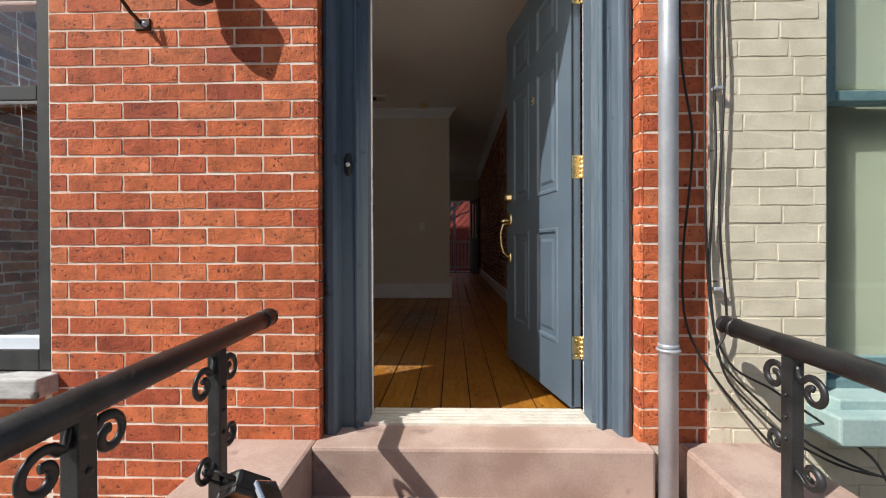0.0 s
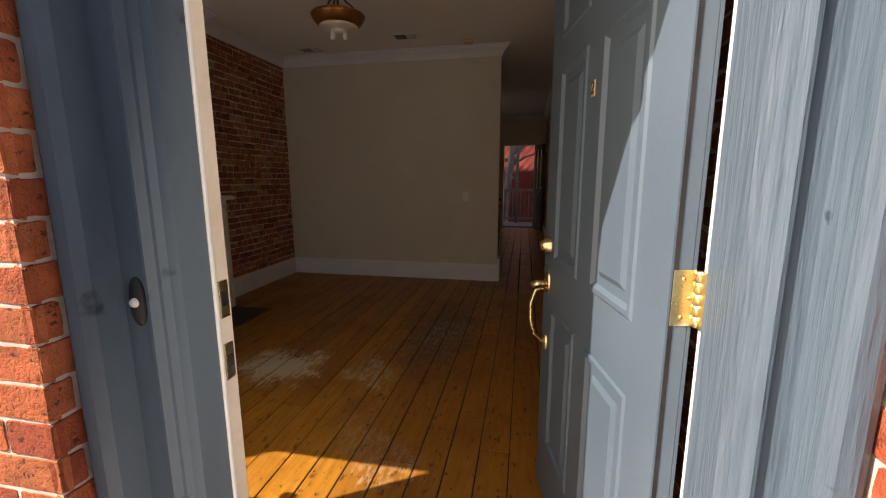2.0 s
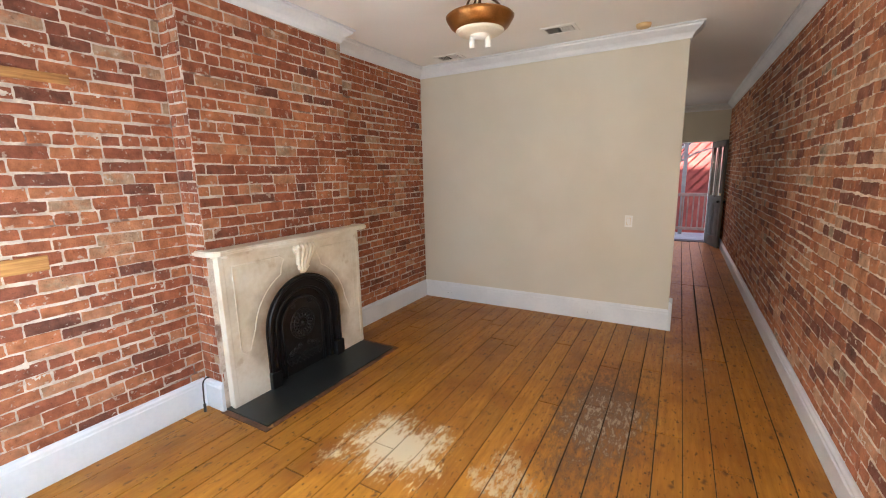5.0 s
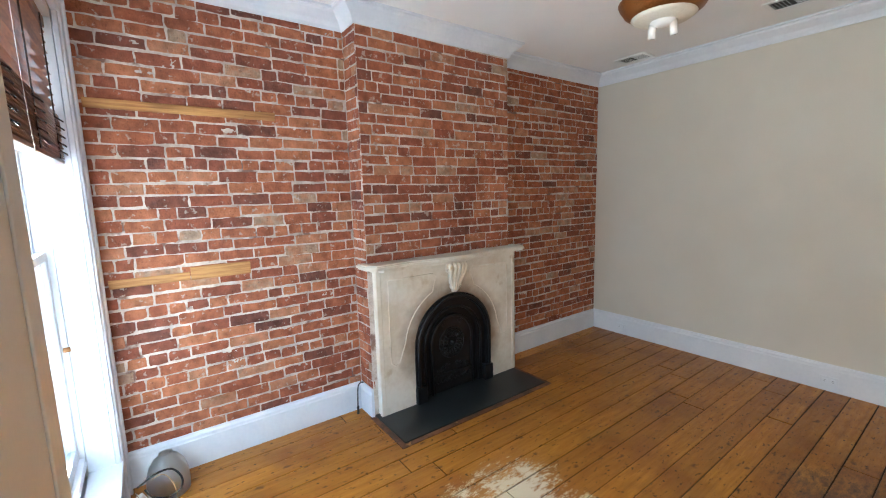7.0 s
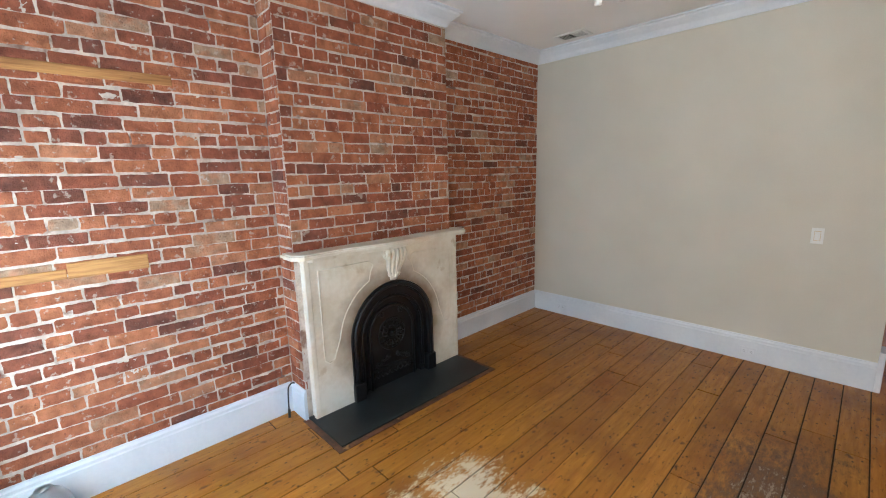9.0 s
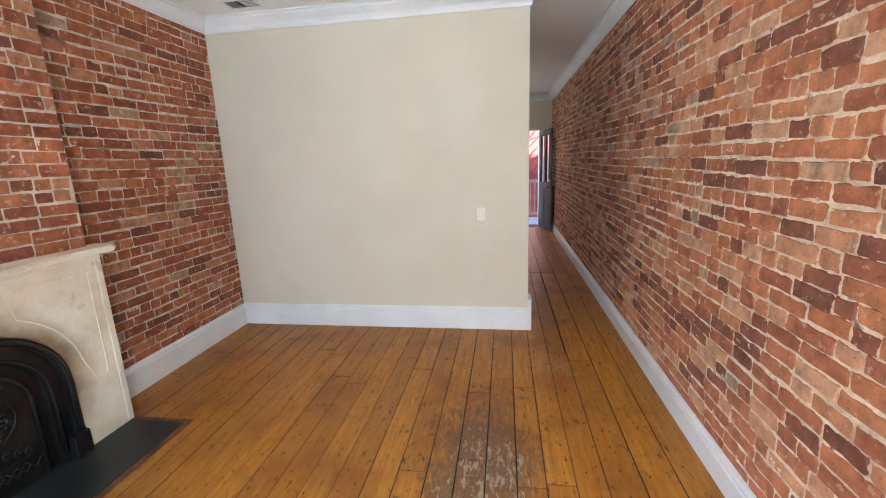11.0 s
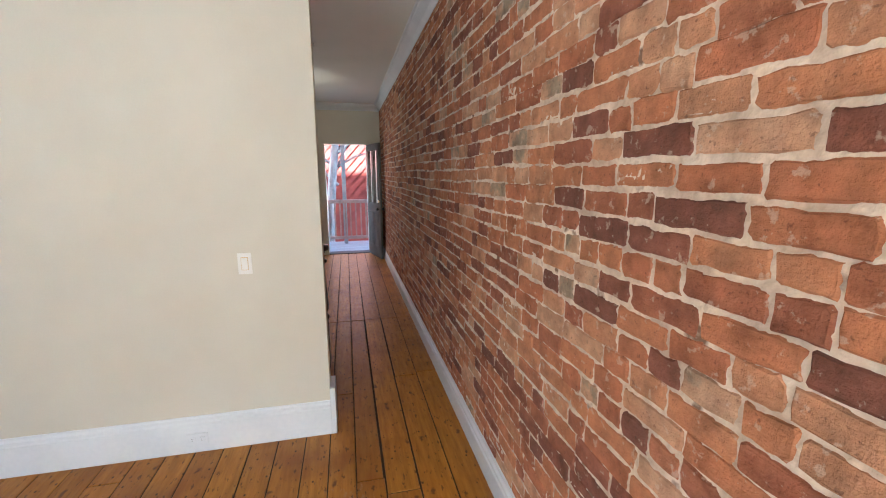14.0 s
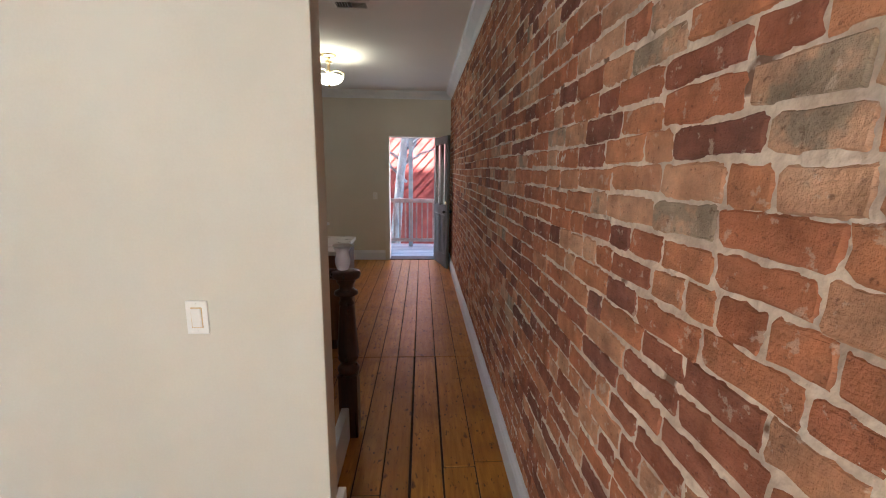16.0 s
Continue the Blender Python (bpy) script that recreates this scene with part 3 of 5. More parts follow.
baseboard("baseboard_west_front", "y", YI, YB0 - 0.02, XL, 1)
baseboard("baseboard_breast_side", "x", XL, XB + 0.012, YB0, -1)
baseboard("baseboard_west_back", "y", YB1, YP - 0.024, XL, 1)
baseboard("baseboard_partition", "x", XL, 0.08, YP, -1)
structure("partition_corner_post", block(0.0555, 0.088, YP - 0.027, YQ + 0.024, 0, 0.30, 0.004), WHITE, "white corner block of the skirting", "trim")
baseboard("baseboard_east", "y", YI, YF - 0.03, XR, -1, high=0.16, thick=0.03)
baseboard("baseboard_rear", "x", -2.7, -0.25, YF, -1, high=0.17)


def crown(name, axis, a, b, at, out, ma=0, mb=0, drop=0.12, reach=0.105):
    """Crown moulding; ma and mb mitre its ends: 1 grows outwards at an outer corner, -1 shrinks at an inner one."""
    prof = [(0, -drop), (0.012, -drop), (0.018, -drop + 0.02), (0.035, -drop + 0.045), (0.062, -drop + 0.066), (0.085, -drop + 0.085), (0.09, -drop + 0.1), (reach, -drop + 0.104), (reach, -0.002), (0, -0.002)]
    bm = bmesh.new()
    lines = []
    for end, m, s in ((a, ma, -1), (b, mb, 1)):
        line = []
        for u, v in prof:
            along, across = end + s * m * u, at + out * u
            line.append(bm.verts.new((along, across, TOP + v) if axis == "x" else (across, along, TOP + v)))
        lines.append(line)
    n = len(prof)
    for k in range(n):
        bm.faces.new((lines[0][k], lines[0][(k + 1) % n], lines[1][(k + 1) % n], lines[1][k]))
    bm.faces.new(lines[0][::-1])
    bm.faces.new(lines[1])
    bmesh.ops.recalc_face_normals(bm, faces=bm.faces[:])
    return structure(name, bm, WHITE, "white plaster crown moulding", "crown moulding")


crown("crown_west_front", "y", YI, YB0, XL - 0.004, 1, -1, -1)
crown("crown_breast_side", "x", XL - 0.004, XB - 0.004, YB0, -1, -1, 1)
crown("crown_breast", "y", YB0, YB1, XB - 0.004, 1, 1, 1)
crown("crown_breast_back", "x", XL - 0.004, XB - 0.004, YB1, 1, -1, 1)
crown("crown_west_back", "y", YB1, YP, XL - 0.004, 1, -1, -1)
crown("crown_partition", "x", XL - 0.004, 0.058, YP, -1, -1, 1)
crown("crown_partition_end", "y", YP, YQ, 0.058, 1, 1, 0)
crown("crown_east", "y", YI, YF, XR + 0.004, -1, -1, -1)
crown("crown_rear", "x", -2.7, XR, YF, -1, 0, -1)
crown("crown_front", "x", XL, XR, YI, 1, -1, -1)

# ---- street side: stoop ----
structure("door_sill_stone", block(-0.41, 0.83, 1.475, 1.70, -0.24, 0.05, 0.012), STONE, "worn pink sandstone door step", "step")
for i in range(5):
    structure(f"stoop_step_{i + 1}", block(-0.41, 0.93, 1.475 - 0.29 * (i + 1), 1.475 - 0.29 * i + 0.02, -1.05, -0.125 - 0.175 * i, 0.012), STONE, "worn pink sandstone stoop step", "step")
structure("stoop_cheek_left", block(-0.735, -0.405, 0.10, YO + 0.008, -1.05, 0.052, 0.014), STONE, "pink sandstone cheek block of the stoop", "step")
structure("stoop_cheek_right", block(0.935, 1.285, 0.10, YO + 0.008, -1.05, 0.052, 0.014), STONE, "pink sandstone cheek block of the stoop", "step")
structure("threshold", block(DL - 0.02, DR + 0.02, 1.66, YI + 0.02, 0.048, 0.064, 0.003), ALU, "pale ribbed metal threshold plate", "threshold")
for i in range(5):
    structure(f"threshold_rib_{i + 1}", block(DL + 0.002, DR - 0.002, 1.672 + 0.03 * i, 1.684 + 0.03 * i, 0.062, 0.069, 0.002), ALU, "raised rib of the metal threshold", "threshold")
structure("threshold_base", block(-0.42, 0.83, 1.62, YI + 0.02, -0.20, 0.0485), STONE, "stone under the threshold", "step")


def scroll(cx, cz, r, turn, sign):
    """Points of a spiral bar in the y-z plane, winding inwards from its outer end."""
    pts = []
    for i in range(26):
        u = i / 25
        a = turn + sign * u * 2.45 * math.pi
        q = r * (1 - 0.74 * u ** 0.9)
        pts.append((cx + q * math.cos(a), cz + q * math.sin(a)))
    return pts


def stair_rail(x, y0, y1, z, posts, out):
    rail = thing("stoop_railing", "black wrought-iron stoop railing with scrolled brackets", "railing", "stoop railings")
    lean = 0.045
    pole = rod((x, y0, z - lean), (x, y1, z), 0.029, 20)
    join(pole, moved(smooth(bm_ball(0.031)), Matrix.Translation((x, y1, z))))
    join(pole, rod((x, y1 - 0.055, z - 0.002), (x, y1 - 0.045, z - 0.002), 0.032, 20))
    part("handrail", pole, IRON, rail, "thick round black handrail with a rounded end")
    for y in posts:
        p = part("post", block(x - 0.017, x + 0.017, y - 0.019, y + 0.019, 0.045, z - 0.035, 0.003), IRON, rail)
        part("base_collar", block(x - 0.032, x + 0.032, y - 0.034, y + 0.034, 0.045, 0.066, 0.004), IRON, p)
        for dy, cz, r, turn, sign in ((0.062, z - 0.105, 0.042, 2.6, -1), (-0.066, z - 0.115, 0.044, 0.55, 1), (0.056, z - 0.285, 0.034, 3.6, 1), (-0.062, z - 0.33, 0.038, -0.5, -1)):
            pts = [(x, y + dy + u, v + cz) for u, v in scroll(0, 0, r, turn, sign)]
            lead = (x, y + math.copysign(0.014, dy), cz + (0.06 if cz > z - 0.2 else -0.01))
            part("scroll", tube(eased([lead] + pts[::2], 3), 0.0062, 8, flat=1.6), IRON, rail)
        for dz in (-0.14, -0.20, -0.26):
            part("rivet", moved(smooth(bm_ball(0.006, 8)), Matrix.Translation((x - out * 0.018, y, z + dz))), IRON, p)
    return rail


def bm_ball(r, seg=16):
    bm = bmesh.new()
    bmesh.ops.create_uvsphere(bm, u_segments=seg, v_segments=max(6, seg // 2), radius=r)
    return bm


stair_rail(-0.535, 0.15, 1.424, 0.533, (1.106, 0.69, 0.28), -1)
stair_rail(1.035, 0.15, 1.418, 0.508, (1.144, 0.70, 0.28), 1)

# key lock box hanging at the foot of the first post
lockbox = thing("key_lock_box", "open black key lock box lying at the railing post", "lock box", at=(-0.458, 1.105, 0.052))
LB = pose(0, 0, 0.072, 48, -28, -22)
shell = block(-0.042, 0.042, -0.022, 0.026, -0.056, 0.056, 0.013)
part("case", moved(shell, LB), BLACK, lockbox)
for a, b, c, d in ((-0.040, -0.030, -0.052, 0.052), (0.030, 0.040, -0.052, 0.052), (-0.031, 0.031, -0.052, -0.042), (-0.031, 0.031, 0.042, 0.052)):
    part("rim", moved(block(a, b, -0.034, -0.018, c, d, 0.003), LB), BLACK, lockbox)
part("lining", moved(block(-0.030, 0.030, -0.0245, -0.021, -0.042, 0.042, 0.001), LB), BRONZE, lockbox, "amber inside of the box")
FL = pose(0.070, -0.012, 0.062, 50, 38, -40)
flap = part("door", moved(block(-0.034, 0.034, -0.008, 0.008, -0.048, 0.048, 0.005), FL), CHROME, lockbox, "bright metal flap with number wheels")
for i in range(4):
    part("number_wheel", moved(rod((-0.02, -0.010, -0.03 + 0.018 * i), (0.014, -0.010, -0.03 + 0.018 * i), 0.0065, 12), FL), ZINC, flap)
part("shackle", moved(tube(eased([(-0.028, 0, 0.05), (-0.03, 0, 0.085), (-0.018, 0.005, 0.104), (0.0, 0.006, 0.11), (0.018, 0.005, 0.104), (0.03, 0, 0.085), (0.028, 0, 0.05)], 4), 0.005), LB), BLACK, lockbox)

# downspout
spout = thing("downspout", "grey painted metal downspout with a clamp band", "downspout", at=(0.868, 1.468, -1.02))
part("pipe", rod((0, 0, 0), (0, 0, 5.2), 0.032, 24), ZINC, spout)
part("clamp", tube([(0.0345 * math.cos(a), 0.0345 * math.sin(a), 1.43) for a in (i * math.pi / 12 for i in range(24))], 0.006, 8, True), ZINC, spout)
part("clamp_band", rod((0, 0, 1.437), (0, 0, 1.452), 0.0345, 24), ZINC, spout)
part("clamp_stay", rod((0.03, 0.01, 1.435), (0.045, 0.075, 1.435), 0.006), ZINC, spout)

# loose cables down the pier
for i, pts in enumerate((
    [(1.075, 1.522, 4.2), (1.07, 1.52, 2.2), (1.05, 1.515, 1.6), (1.06, 1.512, 1.1), (1.035, 1.508, 0.7), (1.075, 1.505, 0.35), (1.18, 1.50, 0.2), (1.33, 1.46, 0.07), (1.6, 1.44, -0.02), (2.2, 1.42, -0.03)],
    [(1.09, 1.522, 4.2), (1.085, 1.518, 2.0), (1.09, 1.51, 1.4), (1.07, 1.508, 0.9), (1.095, 1.505, 0.5), (1.06, 1.50, 0.38), (1.2, 1.49, 0.22), (1.38, 1.44, 0.065), (1.7, 1.42, -0.04), (2.2, 1.40, -0.06)],
    [(0.93, 1.515, 2.3), (0.935, 1.512, 1.5), (0.975, 1.508, 1.15), (0.94, 1.506, 0.75), (0.95, 1.505, 0.5), (1.03, 1.502, 0.33), (1.14, 1.49, 0.18), (1.24, 1.47, 0.06)],
    [(1.03, 1.516, 2.2), (1.02, 1.512, 1.2), (1.035, 1.508, 0.6), (1.1, 1.505, 0.36), (1.25, 1.49, 0.26), (1.42, 1.46, 0.14), (1.52, 1.42, 0.06), (1.58, 1.42, -0.04)],
)):
    fine = []
    for a, b, c, d in zip([pts[0]] + pts, pts, pts[1:], pts[2:] + [pts[-1]]):
        for s in range(6):
            u = s / 6
            fine.append(tuple(0.5 * (2 * b[j] + (c[j] - a[j]) * u + (2 * a[j] - 5 * b[j] + 4 * c[j] - d[j]) * u * u + (3 * b[j] - a[j] - 3 * c[j] + d[j]) * u ** 3) for j in range(3)))
    cable = part("cable", tube(fine, 0.0045, 6), BLACK)
    tagged(cable, "loose black cable hanging down the house front", "cable", "cables on the house front")
for z in (1.345, 0.62):
    tagged(part("cable_clip", block(1.052, 1.085, 1.505, 1.536, z - 0.006, z + 0.006, 0.003), ZINC), "small metal clip holding the cables", "cable clip", "cable clips")

# wall light above the stoop and a hose bracket
fix = thing("wall_lantern", "black wall lantern above the stoop on the brick", "wall lamp", at=(-0.80, YO, 1.88))
part("backplate", block(-0.05, 0.05, -0.012, 0.004, -0.07, 0.07, 0.01), IRON, fix)
part("arm", tube([(0, -0.01, 0), (0, -0.05, 0.03), (0, -0.085, 0.02), (0, -0.09, -0.02)], 0.009), IRON, fix)
part("cage", moved(lathe([(0.02, 0.10), (0.07, 0.06), (0.075, 0.05), (0.055, -0.10), (0.03, -0.12), (0.0, -0.125)], 8), Matrix.Translation((0, -0.09, -0.11))), IRON, fix)
bracket = thing("iron_bracket", "rusty iron bracket fixed to the brick front", "bracket", at=(-1.06, YO, 1.62))
part("plate", block(-0.03, 0.03, -0.008, 0.004, -0.022, 0.022, 0.003), DARKBRONZE, bracket)
part("hook", tube([(0, -0.005, 0), (-0.01, -0.05, 0.02), (-0.03, -0.07, 0.06), (-0.05, -0.075, 0.12)], 0.007), DARKBRONZE, bracket)
part("bolt", rod((0.015, -0.02, -0.005), (0.015, 0, -0.005), 0.008), ZINC, bracket)

# ---- front door frame ----
def pilaster(side, x_out, x_in):
    """Deep moulded door surround, from the brick to the leaf."""
    s = 1 if x_in > x_out else -1
    w = abs(x_in - x_out)
    prof = [(0, 1.60), (0.008, 1.580), (0.022, 1.572), (0.044, 1.574), (0.054, 1.592), (0.058, 1.643), (w * 0.68, 1.645), (w * 0.72, 1.633), (w * 0.77, 1.631), (w * 0.81, 1.647), (w * 0.85, 1.648), (w * 0.88, 1.662), (w, 1.667), (w, 1.738 if s > 0 else 1.766), (0, 1.738 if s > 0 else 1.766)]
    ob = structure("door_frame_" + side, prism([(x_out + s * u, v) for u, v in prof], "z", 0.045, 2.33), BLUE_OLD if side == "left" else BLUE_CRACK, "thickly painted weathered blue-grey door surround", "door frame")
    return ob


pilaster("left", -0.396, DL)
pilaster("right", 0.796, DR)
structure("door_frame_head", block(-0.396, 0.796, 1.60, 1.752, 2.14, 2.33, 0.004), BLUE_OLD, "blue-grey painted head of the door surround", "door frame")
structure("door_jamb_left", block(-0.30, -0.238, 1.7385, YI + 0.002, 0.05, 2.19, 0.003), JAMB, "aged cream painted door jamb with brass strikes", "door frame")
structure("door_jamb_right", block(DR + 0.004, 0.745, 1.7665, YI + 0.002, 0.05, 2.19, 0.003), WHITE, "white painted hinge jamb", "door frame")
structure("door_stop_left", block(-0.242, -0.232, 1.7388, 1.747, 0.066, 2.15, 0.002), WHITE, "white weather strip of the door frame", "door frame")
structure("door_casing_left", block(-0.385, -0.29, YI + 0.0005, YI + 0.004, 0.0, 2.28, 0.001), BEIGE, "painted inner door casing", "door casing")
for z in (1.078, 0.942):
    plate = thing("strike_plate", "brass strike plate let into the door jamb", "strike plate", "strike plates", at=(-0.2385, 1.768, z))
    part("plate", block(-0.002, 0.003, -0.013, 0.014, -0.04, 0.04, 0.002), BRASS, plate)
    part("latch_hole", block(0.002, 0.0045, -0.009, 0.007, -0.014, 0.014), BLACK, plate)
bell = thing("doorbell", "small oval black doorbell with a lit white button", "doorbell", at=(-0.310, 1.6445, 1.106))
part("backplate", moved(moved(lathe([(0.0, 0.008), (0.012, 0.008), (0.017, 0.004), (0.018, 0.0)], 20), Matrix.Diagonal((1, 2.6, 1, 1))), pose(0, 0, 0, 90, 0, 0)), BLACK, bell)
part("button", moved(lathe([(0.0, 0.014), (0.007, 0.013), (0.009, 0.008)], 16), pose(0, 0, 0, 90, 0, 0)), PLASTIC, bell, "white round push button")

# ---- front door leaf, open into the room ----
def panel_frame(x0, x1, z0, z1, y, out):
    """A moulded raised panel on the face of a door."""
    bm = bmesh.new()
    rings = []
    for inset, depth in ((0, 0.0), (0.006, 0.005), (0.018, 0.005), (0.028, -0.006), (0.050, -0.006), (0.066, 0.002)):
        rings.append([bm.verts.new((a, y + out * depth, c)) for a, c in ((x0 + inset, z0 + inset), (x1 - inset, z0 + inset), (x1 - inset, z1 - inset), (x0 + inset, z1 - inset))])
    for a, b in zip(rings, rings[1:]):
        for i in range(4):
            bm.faces.new((a[i], a[(i + 1) % 4], b[(i + 1) % 4], b[i]))
    bm.faces.new(rings[-1])
    bmesh.ops.recalc_face_normals(bm, faces=bm.faces[:])
    return bm


OPEN = 79
door = thing("front_door", "blue-grey six-panel front door pushed open inwards", "door", at=(DR + 0.003, 1.797, 0.075))
door.rotation_euler = (0, 0, radians(-OPEN))
DW, DH, DT = 0.862, 2.05, 0.044
# the leaf runs from its hinge edge at x = 0 to x = -DW; its street face lies at y = 0 until it is set back against the hinge pins
leaf = part("leaf", block(-DW, 0, 0.0055, DT - 0.006, 0, DH, 0.002), BLUE, door)
face = bmesh.new()
cols = ((-DW + 0.125, -0.482), (-0.38, -0.125))
rows = ((0.245, 0.79), (0.955, 1.60), (1.69, 1.93))
xs = [-DW, cols[0][0], cols[0][1], cols[1][0], cols[1][1], 0]
zs = [0, rows[0][0], rows[0][1], rows[1][0], rows[1][1], rows[2][0], rows[2][1], DH]
for i in range(5):
    for j in range(7):
        if not (i in (1, 3) and j in (1, 3, 5)):
            block(xs[i], xs[i + 1], 0, 0.0056, zs[j], zs[j + 1], bm=face)
            block(xs[i], xs[i + 1], DT - 0.0061, DT, zs[j], zs[j + 1], bm=face)
bmesh.ops.remove_doubles(face, verts=face.verts[:], dist=1e-5)
part("stiles_and_rails", face, BLUE, door)
for a, b in cols:
    for c, d in rows:
        part("panel", panel_frame(a, b, c, d, 0.0, -1), BLUE, door)
        part("panel", panel_frame(a, b, c, d, DT, 1), BLUE, door)
hset = part("handle_set", moved(lathe([(0.0, 0.034), (0.017, 0.034), (0.019, 0.026), (0.028, 0.012), (0.030, 0.0)], 24), pose(-DW + 0.062, 0, 1.005, 90, 0, 0)), BRASS, door, "round brass deadbolt")
part("key_slot", block(-DW + 0.0605, -DW + 0.0635, -0.0355, -0.0335, 0.996, 1.014), BLACK, hset)
lever = part("latch_plate", moved(moved(lathe([(0.0, 0.010), (0.022, 0.010), (0.027, 0.006), (0.028, 0.0)], 24), Matrix.Diagonal((1, 1.55, 1, 1))), pose(-DW + 0.062, 0, 0.868, 90, 0, 0)), BRASS, door)
part("thumb_latch", tube([(-DW + 0.062, -0.008, 0.862), (-DW + 0.062, -0.035, 0.866), (-DW + 0.062, -0.062, 0.856)], 0.007, 8, flat=1.8), BRASS, lever)
part("pull", tube([(-DW + 0.062, -0.008, 0.845), (-DW + 0.062, -0.045, 0.838), (-DW + 0.062, -0.062, 0.79), (-DW + 0.062, -0.06, 0.72), (-DW + 0.062, -0.045, 0.665), (-DW + 0.062, -0.02, 0.640), (-DW + 0.062, -0.006, 0.632)], 0.0065, 10), BRASS, door, "curved brass door pull")
part("pull_foot", moved(moved(lathe([(0.0, 0.010), (0.012, 0.010), (0.016, 0.005), (0.017, 0.0)], 20), Matrix.Diagonal((1, 2.0, 1, 1))), pose(-DW + 0.062, 0, 0.632, 90, 0, 0)), BRASS, door)
num = bpy.data.curves.new("number", "FONT")
num.body, num.size, num.extrude, num.align_x, num.align_y = "2", 0.046, 0.001, "CENTER", "CENTER"
numob = new("number_tmp", num)
nm = bpy.data.meshes.new_from_object(numob.evaluated_get(bpy.context.evaluated_depsgraph_get()))
bpy.data.objects.remove(numob)
nbm = bmesh.new()
nbm.from_mesh(nm)
part("door_number", moved(nbm, pose(-DW / 2, -0.0032, 1.477, 90, 0, 0)), BLACK, door, "small black number 2")
part("number_plate", block(-DW / 2 - 0.012, -DW / 2 + 0.012, -0.0025, 0.0005, 1.457, 1.497, 0.0008), YELLOWED, door, "small cream number plate")
part("edge_strip", block(-0.0004, 0.0012, 0.004, 0.012, 0.01, DH - 0.01), BLACK, door, "dark weather seal along the hinge edge")
SETBACK = Matrix.Translation((-0.006, -DT - 0.004, 0))
for ob in door.children_recursive:
    ob.data.transform(SETBACK)
# butt hinges: one leaf on the door's edge, one on the jamb, knuckles at the pin
for z in (0.26, 1.045, 1.80):
    hg = part("hinge", block(-0.0062, -0.0042, -0.043, -0.002, z - 0.05, z + 0.05, 0.0005), BRASS, door, "brass butt hinge")
    for k in range(5):
        part("knuckle", rod((0, 0, z - 0.05 + 0.02 * k), (0, 0, z - 0.0312 + 0.02 * k), 0.0068, 12), BRASS, hg)
    part("jamb_plate", moved(block(-0.001, 0.0012, -0.036, -0.002, z - 0.05, z + 0.05), Matrix.Rotation(radians(OPEN), 4, "Z")), BRASS, hg)
    for dz in (-0.034, 0.0, 0.034):
        part("screw", rod((-0.0045, -0.025 + 0.012 * (dz == 0), z + dz), (-0.0036, -0.025 + 0.012 * (dz == 0), z + dz), 0.0042, 8), BRASS, hg)

# ---- street windows ----
def sash_window(name, x0, x1, z0, z1, y, frame_mat, label, glass_in=True):
    """Double-hung window with its frame, two sashes and their panes."""
    w = thing(name, label, "window", kind="structure")
    fr = bmesh.new()
    for a, b, c, d in ((x0, x0 + 0.05, z0, z1), (x1 - 0.05, x1, z0, z1), (x0 + 0.05, x1 - 0.05, z0, z0 + 0.05), (x0 + 0.05, x1 - 0.05, z1 - 0.05, z1)):
        block(a, b, y - 0.04, y + 0.075, c, d, 0.004, fr)
    part("window_frame", fr, frame_mat, w)
    mid = z0 + (z1 - z0) * 0.50
    for k, (c, d, yy) in enumerate(((z0 + 0.05, mid + 0.02, y + 0.032), (mid - 0.02, z1 - 0.05, y - 0.006))):
        sb = bmesh.new()
        a, b = x0 + 0.05, x1 - 0.05
        for p, q, r, s in ((a, a + 0.045, c, d), (b - 0.045, b, c, d), (a + 0.045, b - 0.045, c, c + (0.07 if k == 0 else 0.04)), (a + 0.045, b - 0.045, d - 0.04, d)):
            block(p, q, yy - 0.018, yy + 0.018, r, s, 0.004, sb)
        sash = part("sash", sb, frame_mat, w)
        if glass_in:
            pn = part("pane", block(a + 0.04, b - 0.04, yy - 0.002, yy + 0.002, c + 0.05, d - 0.035), PANE, sash)
            pn.visible_shadow = False
    return w


win = sash_window("window_1", -2.66, -1.375, 0.30, 2.47, 1.60, WHITE, "white double-hung front window with bamboo-dark blind")
part("window_sill", block(-2.66, -1.40, 1.45, 1.60, 0.225, 0.30, 0.008), PEEL, win, "stone sill with peeling white paint")
storm = bmesh.new()
for a, b, c, d in ((-2.655, -2.60, 0.305, 2.465), (-1.485, -1.434, 0.305, 2.465), (-2.599, -1.486, 0.305, 0.385), (-2.599, -1.486, 1.345, 1.40), (-2.599, -1.486, 2.41, 2.465)):
    block(a, b, 1.543, 1.557, c, d, 0.003, storm)
part("storm_frame", storm, DUCT, win, "dark metal storm window frame")
part("stool", block(-2.66, -1.40, 1.675, 1.82, 0.235, 0.262, 0.006), WHITE, win, "white inner window stool")
for a, b in ((-2.69, -2.61), (-1.425, -1.36)):
    part("jamb_lining", block(a, b, 1.676, YI - 0.002, 0.24, 2.5, 0.003), WHITE, win)
part("head_lining", block(-2.69, -1.36, 1.676, YI - 0.002, 2.465, 2.5), WHITE, win)
part("casing", block(-1.43, -1.30, YI, YI + 0.008, 0.0, 2.62, 0.003), BEIGE, win, "flat casing painted like the wall")
cs = block(-2.735, -2.605, YI, YI + 0.022, 0.0, 2.62, 0.005)
block(-2.715, -2.625, YI + 0.02, YI + 0.032, 0.0, 2.60, 0.004, cs)
block(-2.735, -2.71, YI + 0.018, YI + 0.045, 0.0, 2.62, 0.006, cs)
part("casing", cs, WHITE, win, "moulded white window casing")
